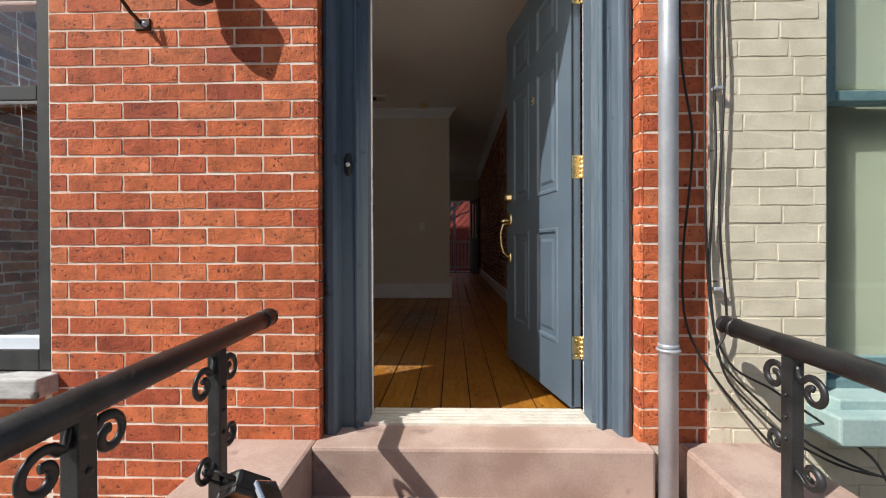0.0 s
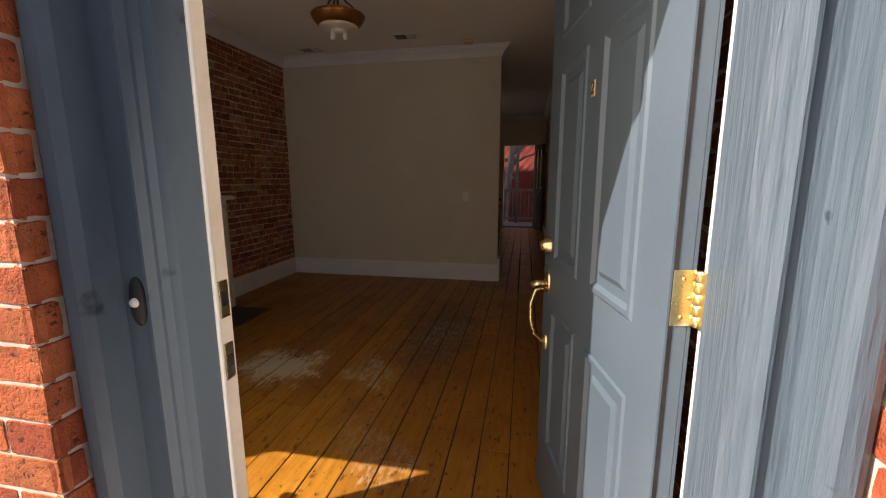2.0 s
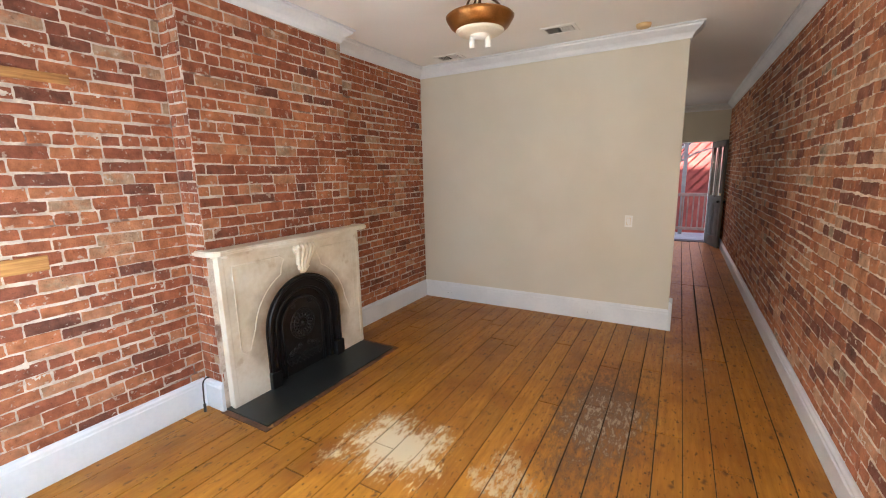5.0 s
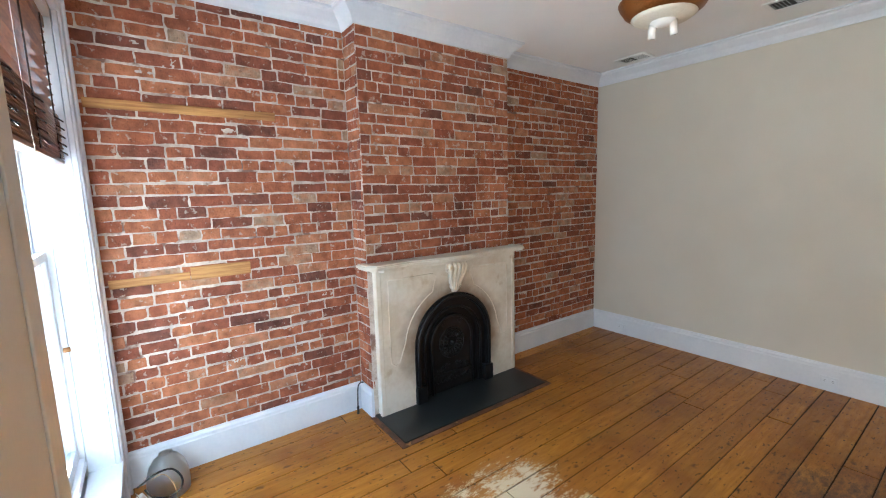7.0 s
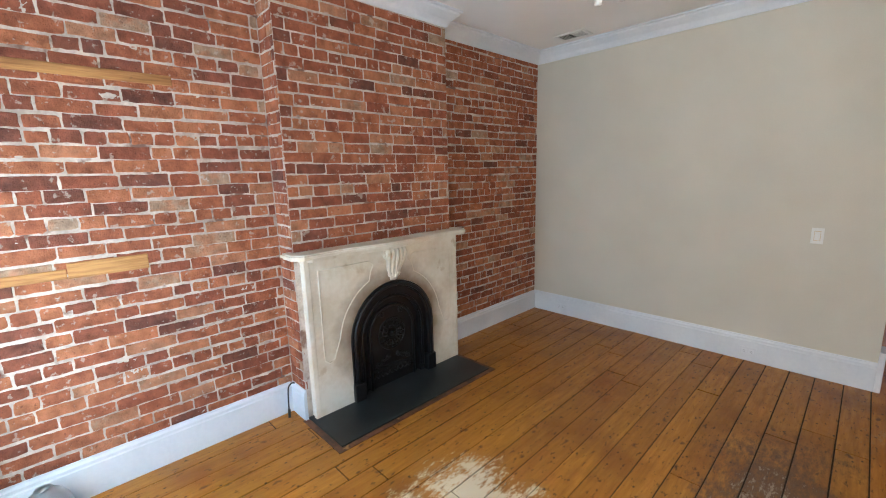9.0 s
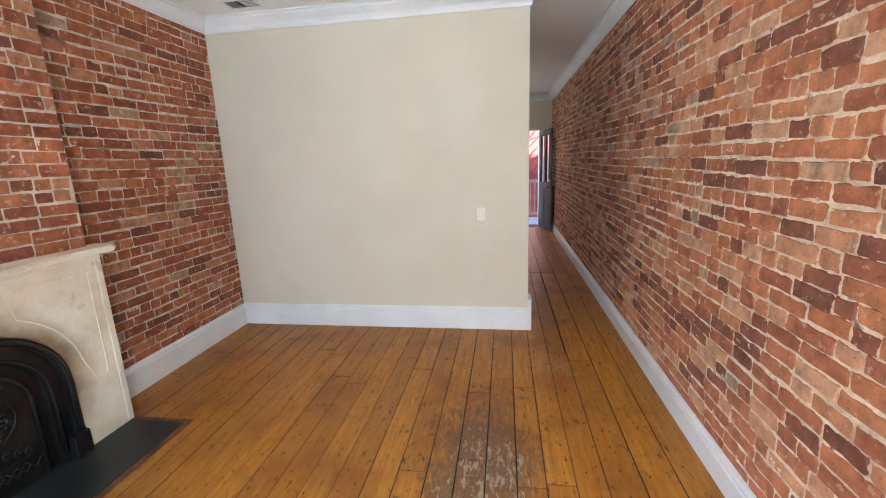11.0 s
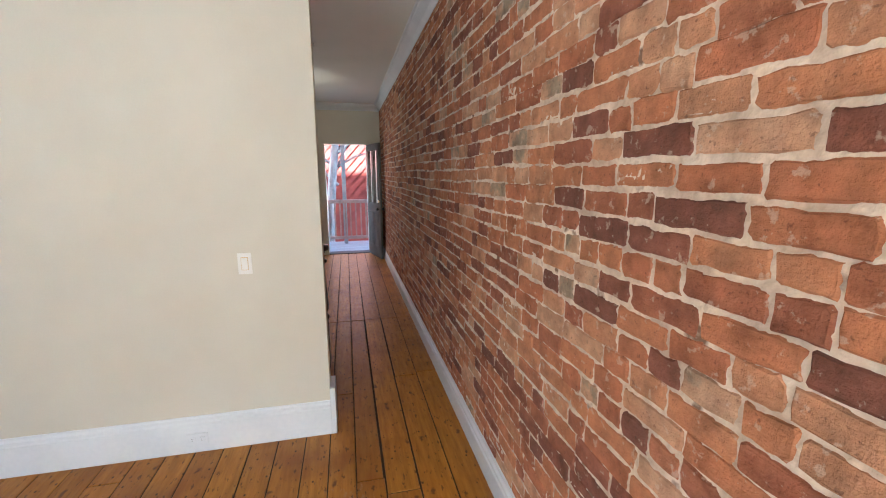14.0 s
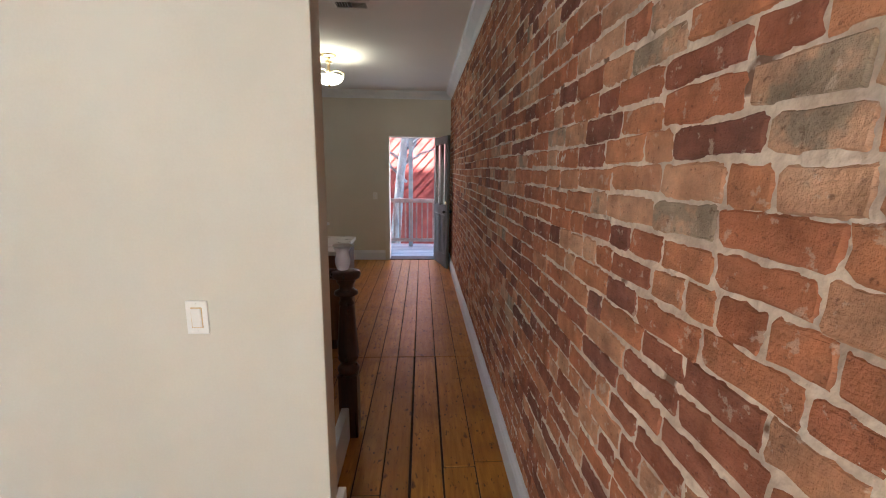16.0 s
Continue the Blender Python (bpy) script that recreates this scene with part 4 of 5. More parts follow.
part("head_casing", block(-2.735, -1.30, YI, YI + 0.03, 2.5, 2.62, 0.006), WHITE, win)
part("apron_panel", block(-2.605, -1.43, YI - 0.15, YI + 0.004, 0.0, 0.236, 0.004), WHITE, win)
part("sash_lock", block(-1.80, -1.74, 1.65, 1.69, 1.40, 1.425, 0.005), PLASTIC, win)
part("sash_screw", rod((-2.575, 1.66, 0.93), (-2.575, 1.685, 0.93), 0.012), OLDPINE, win, "small wooden sash stop")

blind = thing("wooden_blind", "dark wooden venetian blind half raised in the front window", "blind", at=(-2.02, 1.738, 2.455))
part("head_rail", block(-0.575, 0.575, -0.025, 0.025, -0.045, 0.0, 0.004), BLIND, blind)
for i in range(8):
    part("slat", moved(block(-0.57, 0.57, -0.024, 0.024, -0.0015, 0.0015), pose(0, 0, -0.075 - 0.045 * i, 27, 0, 0)), BLIND, blind)
for i in range(22):
    part("slat", moved(block(-0.57, 0.57, -0.027, 0.027, -0.0026, 0.0026), pose(random.uniform(-0.002, 0.002), random.uniform(-0.003, 0.003), -0.432 - 0.009 * i, random.uniform(-3, 3), 0, 0)), BLIND, blind)
part("bottom_rail", block(-0.57, 0.57, -0.026, 0.026, -0.645, -0.628, 0.004), BLIND, blind)
for x in (-0.45, 0.0, 0.45):
    part("ladder_tape", block(x - 0.014, x + 0.014, 0.026, 0.030, -0.63, -0.42, 0.001), WALNUT, blind, "dark gathered ladder tape")
    for q in range(5):
        part("tape_loop", tube(eased([(x - 0.016, 0.028, -0.45 - 0.036 * q), (x - 0.012, 0.046, -0.462 - 0.036 * q), (x + 0.004, 0.052, -0.47 - 0.036 * q), (x + 0.014, 0.044, -0.462 - 0.036 * q), (x + 0.016, 0.028, -0.45 - 0.036 * q)], 3), 0.0032, 6), WALNUT, blind)
    part("cord", rod((x, 0.027, -0.43), (x, 0.027, -0.02), 0.003, 6), WALNUT, blind)
part("pull_cord", tube(eased([(0.2, 0.034, -0.05), (0.207, 0.036, -0.5), (0.203, 0.05, -0.9), (0.212, 0.055, -1.12), (0.206, 0.06, -1.25)], 8), 0.0013, 5), PLASTIC, blind, "thin white pull cord")

nwin = sash_window("window_2", 1.475, 2.45, 0.22, 2.47, 1.63, TEAL, "teal-framed window of the next house with a pale shade")
part("window_sill", block(1.40, 2.52, 1.40, 1.62, 0.10, 0.20, 0.008), TEAL_PALE, nwin, "pale teal painted window sill")
part("lower_sill", block(1.46, 2.46, 1.47, 1.60, 0.19, 0.235, 0.006), TEAL_PALE, nwin)
part("roller_shade", block(1.53, 2.40, 1.70, 1.704, 0.25, 2.45), SHADECLOTH, nwin, "pale green roller shade behind the glass")
# backing sheet added in place of a room, in the roller shade's material
structure("neighbour_window_backing", block(1.4, 2.5, 1.9, 1.95, 0.1, 2.6), SHADECLOTH, "pale green backing sheet added behind the neighbour's window", "wall")

# ---- fireplace ----
fire = thing("fireplace", "aged white marble fireplace with a black cast-iron arched grate", "fireplace", at=(XB, 3.985, 0.012))
FX = 0.065  # the marble's face before the breast


def arch_points(half, spring, n=20):
    return [(half * math.cos(a), spring + half * math.sin(a)) for a in (math.pi * i / n for i in range(n + 1))]


HALF, SPRING, MH = 0.385, 0.44, 1.098
outer = [(0.675, 0), (0.675, MH), (-0.675, MH), (-0.675, 0)]
slabm = bmesh.new()
arch = [(HALF, 0.0)] + arch_points(HALF, SPRING) + [(-HALF, 0.0)]
for a, b in zip(arch, arch[1:]):
    def out_pt(p):
        if abs(p[0]) >= HALF - 1e-6 and p[1] <= SPRING:
            return (math.copysign(0.675, p[0]), p[1])
        ang = math.atan2(p[1] - SPRING, p[0])
        s = min(0.675 / max(abs(math.cos(ang)), 1e-6), (MH - SPRING) / max(math.sin(ang), 1e-6))
        return (s * math.cos(ang), SPRING + s * math.sin(ang))
    c, d = out_pt(b), out_pt(a)
    quad = [a, d]
    ang_a, ang_b = math.atan2(d[1] - SPRING, d[0]), math.atan2(c[1] - SPRING, c[0])
    for cx in (0.675, -0.675):
        ca = math.atan2(MH - SPRING, cx)
        if ang_a < ca - 1e-6 and ca + 1e-6 < ang_b and a[1] >= SPRING - 1e-9:
            quad.append((cx, MH))
    quad += [c, b]
    f = [slabm.verts.new((FX, u, v)) for u, v in quad]
    g = [slabm.verts.new((-0.05, u, v)) for u, v in quad]
    slabm.faces.new(f)
    slabm.faces.new((f[0], f[-1], g[-1], g[0]))
    for i in range(1, len(quad) - 2):
        slabm.faces.new((f[i], f[i + 1], g[i + 1], g[i]))
bmesh.ops.remove_doubles(slabm, verts=slabm.verts[:], dist=1e-4)
bmesh.ops.recalc_face_normals(slabm, faces=slabm.faces[:])
part("surround", slabm, SOOT, fire, "marble slab with smoke stains round the arch")
for s in (-1, 1):
    part("side_moulding", block(FX - 0.03, FX + 0.004, s * 0.665 - 0.02, s * 0.665 + 0.02, 0, MH, 0.005), MARBLE, fire)
    bead = []
    for u, v in ((0.59, 1.005), (0.20, 1.005), (0.165, 0.975), (0.19, 0.925)):
        bead.append((u, v))
    for i in range(9):
        a = radians(64 - 55 * i / 8)
        bead.append(((HALF + 0.085) * math.cos(a), SPRING + (HALF + 0.085) * math.sin(a)))
    bead += [(0.50, 0.42), (0.515, 0.375), (0.555, 0.36), (0.585, 0.385), (0.59, 0.43)]
    part("panel_bead", tube([(FX + 0.001, s * u, v) for u, v in bead], 0.0048, 8, True), MARBLE, fire)
shelf_line = []
for i in range(25):
    u = -0.775 + 1.55 * i / 24
    shelf_line.append((0.155 + 0.038 * math.exp(-(u / 0.24) ** 2) - 0.020 * math.exp(-((abs(u) - 0.47) / 0.17) ** 2) + (-0.06 * max(0, (abs(u) - 0.72) / 0.055) ** 2), u))
shelf_bm = prism([(-0.05, -0.775)] + shelf_line + [(-0.05, 0.775)], "z", 1.100, 1.136)
bmesh.ops.bevel(shelf_bm, geom=[e for e in shelf_bm.edges if abs(e.verts[0].co.z - e.verts[1].co.z) < 1e-5], offset=0.010, segments=3, affect="EDGES")
part("mantel_shelf", shelf_bm, MARBLE, fire, "serpentine marble mantel shelf")
part("bed_mould", prism([(-0.02, -0.69)] + [(a - 0.055, u * 0.89) for a, u in shelf_line] + [(-0.02, 0.69)], "z", 1.074, 1.1005), MARBLE, fire)
cor = block(FX - 0.01, FX + 0.03, -0.05, 0.05, 0.90, 1.076, 0.012)
for y in (-0.062, -0.033, 0.0, 0.033, 0.062):
    lift = 0.012 * (1 - (y / 0.062) ** 2)
    pts = [(FX + 0.02, y * 1.1, 1.075), (FX + 0.060 + lift, y * 1.15, 1.062), (FX + 0.066 + lift, y * 1.1, 1.02), (FX + 0.046 + lift, y * 0.92, 0.965), (FX + 0.026 + lift, y * 0.66, 0.905), (FX + 0.024 + lift, y * 0.42, 0.865), (FX + 0.006, y * 0.25, 0.838)]
    join(cor, tube(eased(pts, 4), (0.021, 0.011), 10))
for y in (-0.082, 0.082):
    join(cor, tube([(FX + 0.045 + 0.030 * math.cos(a) * (1 - a / 13), y, 1.030 + 0.034 * math.sin(a) * (1 - a / 13)) for a in (i * 0.4 for i in range(29))], (0.012, 0.007), 8))
    join(cor, tube([(FX + 0.022 + 0.016 * math.cos(a) * (1 - a / 13), y * 0.5, 0.880 + 0.018 * math.sin(a) * (1 - a / 13)) for a in (i * 0.4 for i in range(29))], (0.008, 0.005), 8))
part("keystone_corbel", cor, MARBLE, fire, "scroll-carved marble keystone")


def arch_ring(h0, h1, x0, x1, low=0.0, spring=SPRING, n=22):
    """An arched band between two half-widths."""
    bm = bmesh.new()
    ins, outs = [(h0, low)] + arch_points(h0, spring, n) + [(-h0, low)], [(h1, low)] + arch_points(h1, spring, n) + [(-h1, low)]
    v = [[bm.verts.new((x, u, w)) for u, w in line] for line in (ins, outs) for x in (x0, x1)]
    for i in range(len(ins) - 1):
        for a, b in ((0, 2), (1, 3), (0, 1), (2, 3)):
            bm.faces.new((v[a][i], v[a][i + 1], v[b][i + 1], v[b][i]))
    bmesh.ops.recalc_face_normals(bm, faces=bm.faces[:])
    return bm


grate = thing("fireplace_insert", "black cast-iron arched fireplace insert with pierced rosette cover", "grate", at=(XB, 3.985, 0.012))
part("outer_band", arch_ring(0.335, HALF - 0.003, -0.02, FX + 0.012), GRATE, grate)
part("outer_roll", tube([(FX + 0.014, u, w) for u, w in [(0.358, 0.10)] + arch_points(0.358, SPRING) + [(-0.358, 0.10)]], 0.014, 8), GRATE, grate)
part("cove", arch_ring(0.262, 0.338, -0.02, FX - 0.02), GRATE, grate)
part("inner_roll", tube([(FX - 0.014, u, w) for u, w in [(0.285, 0.05)] + arch_points(0.285, SPRING - 0.02) + [(-0.285, 0.05)]], 0.011, 8), GRATE, grate)
back = prism([(0.335, 0)] + arch_points(0.335, SPRING) + [(-0.335, 0)], "x", -0.001, 0.006)
part("firebox", back, GRATE, grate)
for s in (-1, 1):
    part("foot_block", block(-0.01, FX + 0.032, s * 0.345 - 0.045, s * 0.345 + 0.045, 0, 0.135, 0.006), GRATE, grate)
cover = part("summer_cover", prism([(0.215, 0.0)] + arch_points(0.215, 0.42) + [(-0.215, 0.0)], "x", -0.01, 0.022), GRATE, grate, "arched cast-iron cover with floral relief")
part("cover_rim", tube([(0.026, u, w) for u, w in [(0.205, 0.0)] + arch_points(0.205, 0.42) + [(-0.205, 0.0)]], 0.012, 8), GRATE, cover)
for r in (0.125, 0.09, 0.05):
    part("rosette_ring", tube([(0.026, r * math.cos(a), 0.40 + r * math.sin(a)) for a in (i * math.pi / 16 for i in range(32))], 0.006, 6, True), GRATE, cover)
for i in range(16):
    a = i * math.pi / 8
    part("rosette_petal", tube([(0.026, 0.055 * math.cos(a), 0.40 + 0.055 * math.sin(a)), (0.034, 0.072 * math.cos(a), 0.40 + 0.072 * math.sin(a)), (0.026, 0.09 * math.cos(a), 0.40 + 0.09 * math.sin(a))], 0.008, 6), GRATE, cover)
    part("rosette_bead", moved(smooth(bm_ball(0.008, 8)), Matrix.Translation((0.027, 0.108 * math.cos(a), 0.40 + 0.108 * math.sin(a)))), GRATE, cover)
part("rosette_boss", moved(smooth(bm_ball(0.022, 12)), Matrix.Translation((0.024, 0, 0.40))), GRATE, cover)
for s in (-1, 1):
    for k in range(3):
        pts = [(0.027, s * (0.05 + 0.045 * k) + 0.022 * math.cos(a) * (1 - a / 11), 0.215 - 0.02 * k + 0.024 * math.sin(a) * (1 - a / 11)) for a in (i * 0.5 for i in range(17))]
        part("leaf_scroll", tube(pts, 0.006, 6), GRATE, cover)
    pts = [(0.027, s * (0.09 + 0.03 * math.cos(a) * (1 - a / 11)), 0.57 + 0.03 * math.sin(a) * (1 - a / 11)) for a in (i * 0.5 for i in range(17))]
    part("leaf_scroll", tube(pts, 0.006, 6), GRATE, cover)
for i in range(9):
    for k in range(2):
        part("lattice_bar", tube([(0.026, -0.19 + 0.043 * i, 0.075), (0.026, -0.15 + 0.043 * i if k else -0.23 + 0.043 * i, 0.125)], 0.004, 5), GRATE, cover)
part("cover_rail", block(0.0, 0.032, -0.215, 0.215, 0.135, 0.155, 0.004), GRATE, cover)

structure("hearth", block(XB + 0.0, -2.165, 3.275, 4.655, -0.02, 0.012, 0.003), SLATE, "dark slate hearth slab set in the floor", "hearth")
structure("hearth_border", prism([(-2.60, 3.235), (-2.125, 3.235), (-2.125, 4.69), (-2.60, 4.69)], "z", -0.02, 0.004), OLDTRIM, "dark worn wooden border round the hearth", "trim")

# ---- things in the front room ----
lamp = thing("pendant_lamp", "bronze semi-flush ceiling lamp without its glass shade", "ceiling lamp", at=(-0.975, 4.03, -0.03))
part("canopy", lathe([(0.0, TOP + 0.03), (0.065, TOP + 0.03), (0.062, TOP - 0.018), (0.035, TOP - 0.035), (0.012, TOP - 0.045), (0.0, TOP - 0.045)]), DARKBRONZE, lamp)
part("stem", rod((0, 0, 2.50), (0, 0, TOP - 0.03), 0.008), DARKBRONZE, lamp)
for i in range(3):
    a = i * 2 * math.pi / 3 + 0.4
    pts = [(q * math.cos(a), q * math.sin(a), z) for q, z in ((0.012, 2.76), (0.035, 2.72), (0.028, 2.66), (0.05, 2.60), (0.10, 2.56), (0.13, 2.515), (0.12, 2.49))]
    part("arm", tube(eased(pts), 0.0065, 8), DARKBRONZE, lamp, "scrolled dark bronze arm")
part("bowl", moved(lathe([(0.145, 2.475), (0.16, 2.497), (0.198, 2.500), (0.208, 2.492), (0.203, 2.480), (0.178, 2.444), (0.150, 2.424), (0.125, 2.418), (0.118, 2.426), (0.145, 2.475)], 40), Matrix.Diagonal((0.92, 0.92, 1, 1))), BRONZE, lamp, "shallow spun bronze ring")
part("reflector", lathe([(0.0, 2.398), (0.08, 2.400), (0.118, 2.408), (0.136, 2.420), (0.130, 2.430), (0.0, 2.436)], 36), LAMPDISH, lamp, "off-white inner dish")
part("socket_hub", lathe([(0.0, 2.378), (0.035, 2.380), (0.052, 2.392), (0.058, 2.412), (0.05, 2.438), (0.0, 2.438)], 28), PLASTIC, lamp)
for s in (-1, 1):
    part("lamp_socket", rod((0.040 * s, 0.012 * s, 2.395), (0.044 * s, 0.014 * s, 2.335), 0.0165, 16), PLASTIC, lamp)


def ceiling_vent(cx, cy, w, d, turn=0):
    v = thing("ceiling_vent", "white ceiling air vent with angled louvres", "air vent", "ceiling vents", at=(cx, cy, TOP))
    v.rotation_euler = (0, 0, radians(turn))
    fr = bmesh.new()
    for a, b, c, e in ((-w / 2, w / 2, -d / 2, -d / 2 + 0.03), (-w / 2, w / 2, d / 2 - 0.03, d / 2), (-w / 2, -w / 2 + 0.03, -d / 2 + 0.03, d / 2 - 0.03), (w / 2 - 0.03, w / 2, -d / 2 + 0.03, d / 2 - 0.03)):
        block(a, b, c, e, -0.009, 0.002, 0.003, fr)
    part("frame", fr, PLASTIC, v)
    part("backing", block(-w / 2 + 0.028, w / 2 - 0.028, -d / 2 + 0.028, d / 2 - 0.028, -0.003, -0.0008), DUCT, v)
    half = (w - 0.06) / 2
    k = int(half / 0.021)
    for i in range(k):
        part("slat", moved(block(-0.005, 0.005, -d / 2 + 0.03, d / 2 - 0.03, -0.0008, 0.0008), pose(-half + 0.021 * i + 0.01, 0, -0.007, 0, 55, 0)), PLASTIC, v)
        part("slat", moved(block(half * 0.04, half * 0.96, -0.005, 0.005, -0.0008, 0.0008), pose(half * 0.02, -d / 2 + 0.036 + (d - 0.07) * i / k, -0.007, 55, 0, 0)), PLASTIC, v)
    return v


ceiling_vent(-2.235, 6.0, 0.30, 0.20)
ceiling_vent(-0.97, 5.76, 0.30, 0.22)
ceiling_vent(-0.17, 8.5, 0.30, 0.18)
smoke = thing("smoke_detector", "yellowed round smoke detector on the ceiling", "smoke detector", at=(-0.31, 6.04, TOP))
part("body", lathe([(0.062, 0.001), (0.062, -0.014), (0.055, -0.028), (0.03, -0.034), (0.0, -0.035)]), YELLOWED, smoke)
part("test_button", lathe([(0.012, -0.033), (0.011, -0.038), (0.0, -0.039)], 16), YELLOWED, smoke)


def switch_plate(x, y, z, label="white wall plate with a rocker light switch"):
    s = thing("light_switch", label, "light switch", at=(x, y, z))
    part("plate", block(-0.036, 0.036, -0.007, 0.001, -0.059, 0.059, 0.004), PLASTIC, s)
    part("rocker_frame", block(-0.0185, 0.0185, -0.0085, -0.006, -0.036, 0.036, 0.001), YELLOWED, s)
    part("rocker", moved(block(-0.016, 0.016, -0.012, -0.006, -0.033, 0.033, 0.002), pose(0, 0, 0, 3, 0, 0)), PLASTIC, s)
    for dz in (-0.048, 0.048):
        part("screw", rod((0, -0.0085, dz), (0, -0.006, dz), 0.003, 8), PLASTIC, s)
    return s


switch_plate(-0.356, YP, 1.088)
switch_plate(-0.415, YF, 1.13, "beige wall plate with switches beside the rear door")


def outlet(x, y, z, turn=0):
    o = thing("power_outlet", "white double power outlet let into the skirting", "power outlet", "power outlets", at=(x, y, z))
    part("plate", block(-0.057, 0.057, -0.006, 0.002, -0.035, 0.035, 0.003), WHITE, o)
    for s in (-1, 1):
        f = part("receptacle", block(s * 0.024 - 0.017, s * 0.024 + 0.017, -0.0085, -0.005, -0.0145, 0.0145, 0.003), WHITE, o)
        for dz in (-0.006, 0.006):
            part("slot", block(s * 0.024 - 0.004, s * 0.024 + 0.004, -0.0092, -0.0083, dz - 0.001, dz + 0.001), BLACK, f)
    return o


outlet(-0.685, YP - 0.022, 0.085)
outlet(-2.42, YP - 0.022, 0.085)

# two old timbers let into the brick wall
for y0, y1, z0, z1 in ((1.84, 2.78, 2.108, 2.150), (1.845, 2.225, 1.155, 1.195), (2.228, 2.556, 1.152, 1.222)):
    structure(f"timber_{round(y0 * 100)}_{round(z0 * 100)}", block(XL - 0.03, XL + 0.0075, y0, y1, z0 + 0.003, z1 + 0.012, 0.004), OLDPINE, "old bare timber nailer set into the brickwork", "timber")

shade = thing("glass_lampshade", "frosted glass lampshade standing on the floor by the window", "lampshade", at=(-2.62, 2.0, 0.0))
part("bell", lathe([(0.098, 0.0), (0.102, 0.004), (0.104, 0.05), (0.101, 0.11), (0.088, 0.16), (0.064, 0.20), (0.036, 0.222), (0.033, 0.235), (0.028, 0.235), (0.030, 0.218), (0.060, 0.193), (0.084, 0.156), (0.096, 0.108), (0.099, 0.05), (0.098, 0.0)], 40), FROST, shade)
for i, (pts, r, m, lab) in enumerate((
    ([(-2.44, 1.87, 0.19), (-2.45, 1.90, 0.20), (-2.47, 1.95, 0.215), (-2.49, 2.02, 0.20), (-2.48, 2.06, 0.14), (-2.46, 2.05, 0.09), (-2.45, 1.99, 0.075), (-2.44, 1.93, 0.11), (-2.43, 1.90, 0.17)], 0.005, BLACK, "black looped cord by the window"),
    ([(-2.42, 1.90, 0.10), (-2.40, 1.93, 0.03), (-2.36, 2.0, 0.006), (-2.28, 2.07, 0.006), (-2.19, 2.08, 0.006), (-2.12, 2.03, 0.006), (-2.14, 1.96, 0.006), (-2.20, 1.93, 0.006)], 0.004, PLASTIC, "white cord lying on the floorboards"),
    ([(-2.45, 1.93, 0.20), (-2.45, 1.98, 0.21), (-2.44, 2.02, 0.15), (-2.42, 2.03, 0.05), (-2.38, 1.98, 0.005), (-2.33, 1.93, 0.005)], 0.002, YELLOWED, "thin yellowish wire by the window"),
)):
    tagged(part("cord", tube(eased(pts), r, 6), m), lab, "cord", "cords by the window")
plug = thing("power_strip", "small white plug block hanging by the window", "plug", at=(-2.435, 1.885, 0.115))
part("body", moved(block(-0.012, 0.012, -0.02, 0.02, -0.035, 0.035, 0.004), pose(0, 0, 0, 25, 0, 10)), PLASTIC, plug)
for s in (-1, 1):
    part("prong", moved(block(-0.003 + 0.007 * s, 0.003 + 0.007 * s, -0.001, 0.001, 0.033, 0.055), pose(0, 0, 0, 25, 0, 10)), CHROME, plug)
tagged(part("coax_cable", tube(eased([(-2.71, 3.245, 0.235), (-2.71, 3.225, 0.24), (-2.72, 3.205, 0.21), (-2.715, 3.195, 0.12), (-2.71, 3.19, 0.03)]), 0.005, 8), BLACK), "short black cable stub by the chimney breast", "cable")
tagged(part("coax_plug", rod((-2.71, 3.19, 0.002), (-2.713, 3.193, 0.06), 0.009, 10), BLACK), "black plug at the end of the cable", "plug")

# ---- hall and rear room ----
structure("stair_well_wall", block(-1.1, -0.06, 6.42, 6.50, 0.0, 0.004), BROWNCAB, "dark stair opening edge", "trim")
structure("stair_curb", block(-0.075, -0.03, 6.42, 7.28, -0.02, 0.20, 0.004), WHITE, "white painted curb beside the stair opening", "trim")
newel = thing("newel_post", "dark turned mahogany newel post with a round cap", "newel post", at=(-0.035, 7.20, 0.0))
part("base_block", block(-0.055, 0.055, -0.055, 0.055, 0.0, 0.40, 0.006), WALNUT, newel)
part("turned_collar", lathe([(0.05, 0.40), (0.062, 0.415), (0.064, 0.435), (0.05, 0.455), (0.042, 0.465), (0.055, 0.485), (0.06, 0.50), (0.048, 0.52)], 32), WALNUT, newel)
part("shaft", lathe([(0.060, 0.515), (0.062, 0.53), (0.054, 0.66), (0.044, 0.80), (0.040, 0.815)], 8), WALNUT, newel, "tapered octagonal shaft")
part("neck", lathe([(0.034, 0.81), (0.046, 0.83), (0.034, 0.85), (0.040, 0.87), (0.068, 0.885), (0.066, 0.90), (0.036, 0.915), (0.042, 0.94), (0.054, 0.96), (0.05, 0.975)], 32), WALNUT, newel)
part("cap", lathe([(0.05, 0.972), (0.078, 0.98), (0.085, 1.0), (0.078, 1.018), (0.04, 1.026), (0.0, 1.027)], 36), WALNUT, newel)
part("handrail", tube([(-0.03, 0, 1.0), (-0.4, 0.0, 1.0), (-0.9, 0.0, 1.0)], 0.03, 12), WALNUT, newel)
for i in range(5):
    part("baluster", lathe([(0.012, 0.02), (0.02, 0.10), (0.012, 0.2), (0.022, 0.45), (0.012, 0.75), (0.012, 0.975)], 14, x=-0.16 - 0.16 * i), WALNUT, newel)
tulip = thing("tulip_lampshade", "frosted glass tulip lampshade standing on the newel cap", "lampshade", at=(-0.05, 7.20, 1.026))
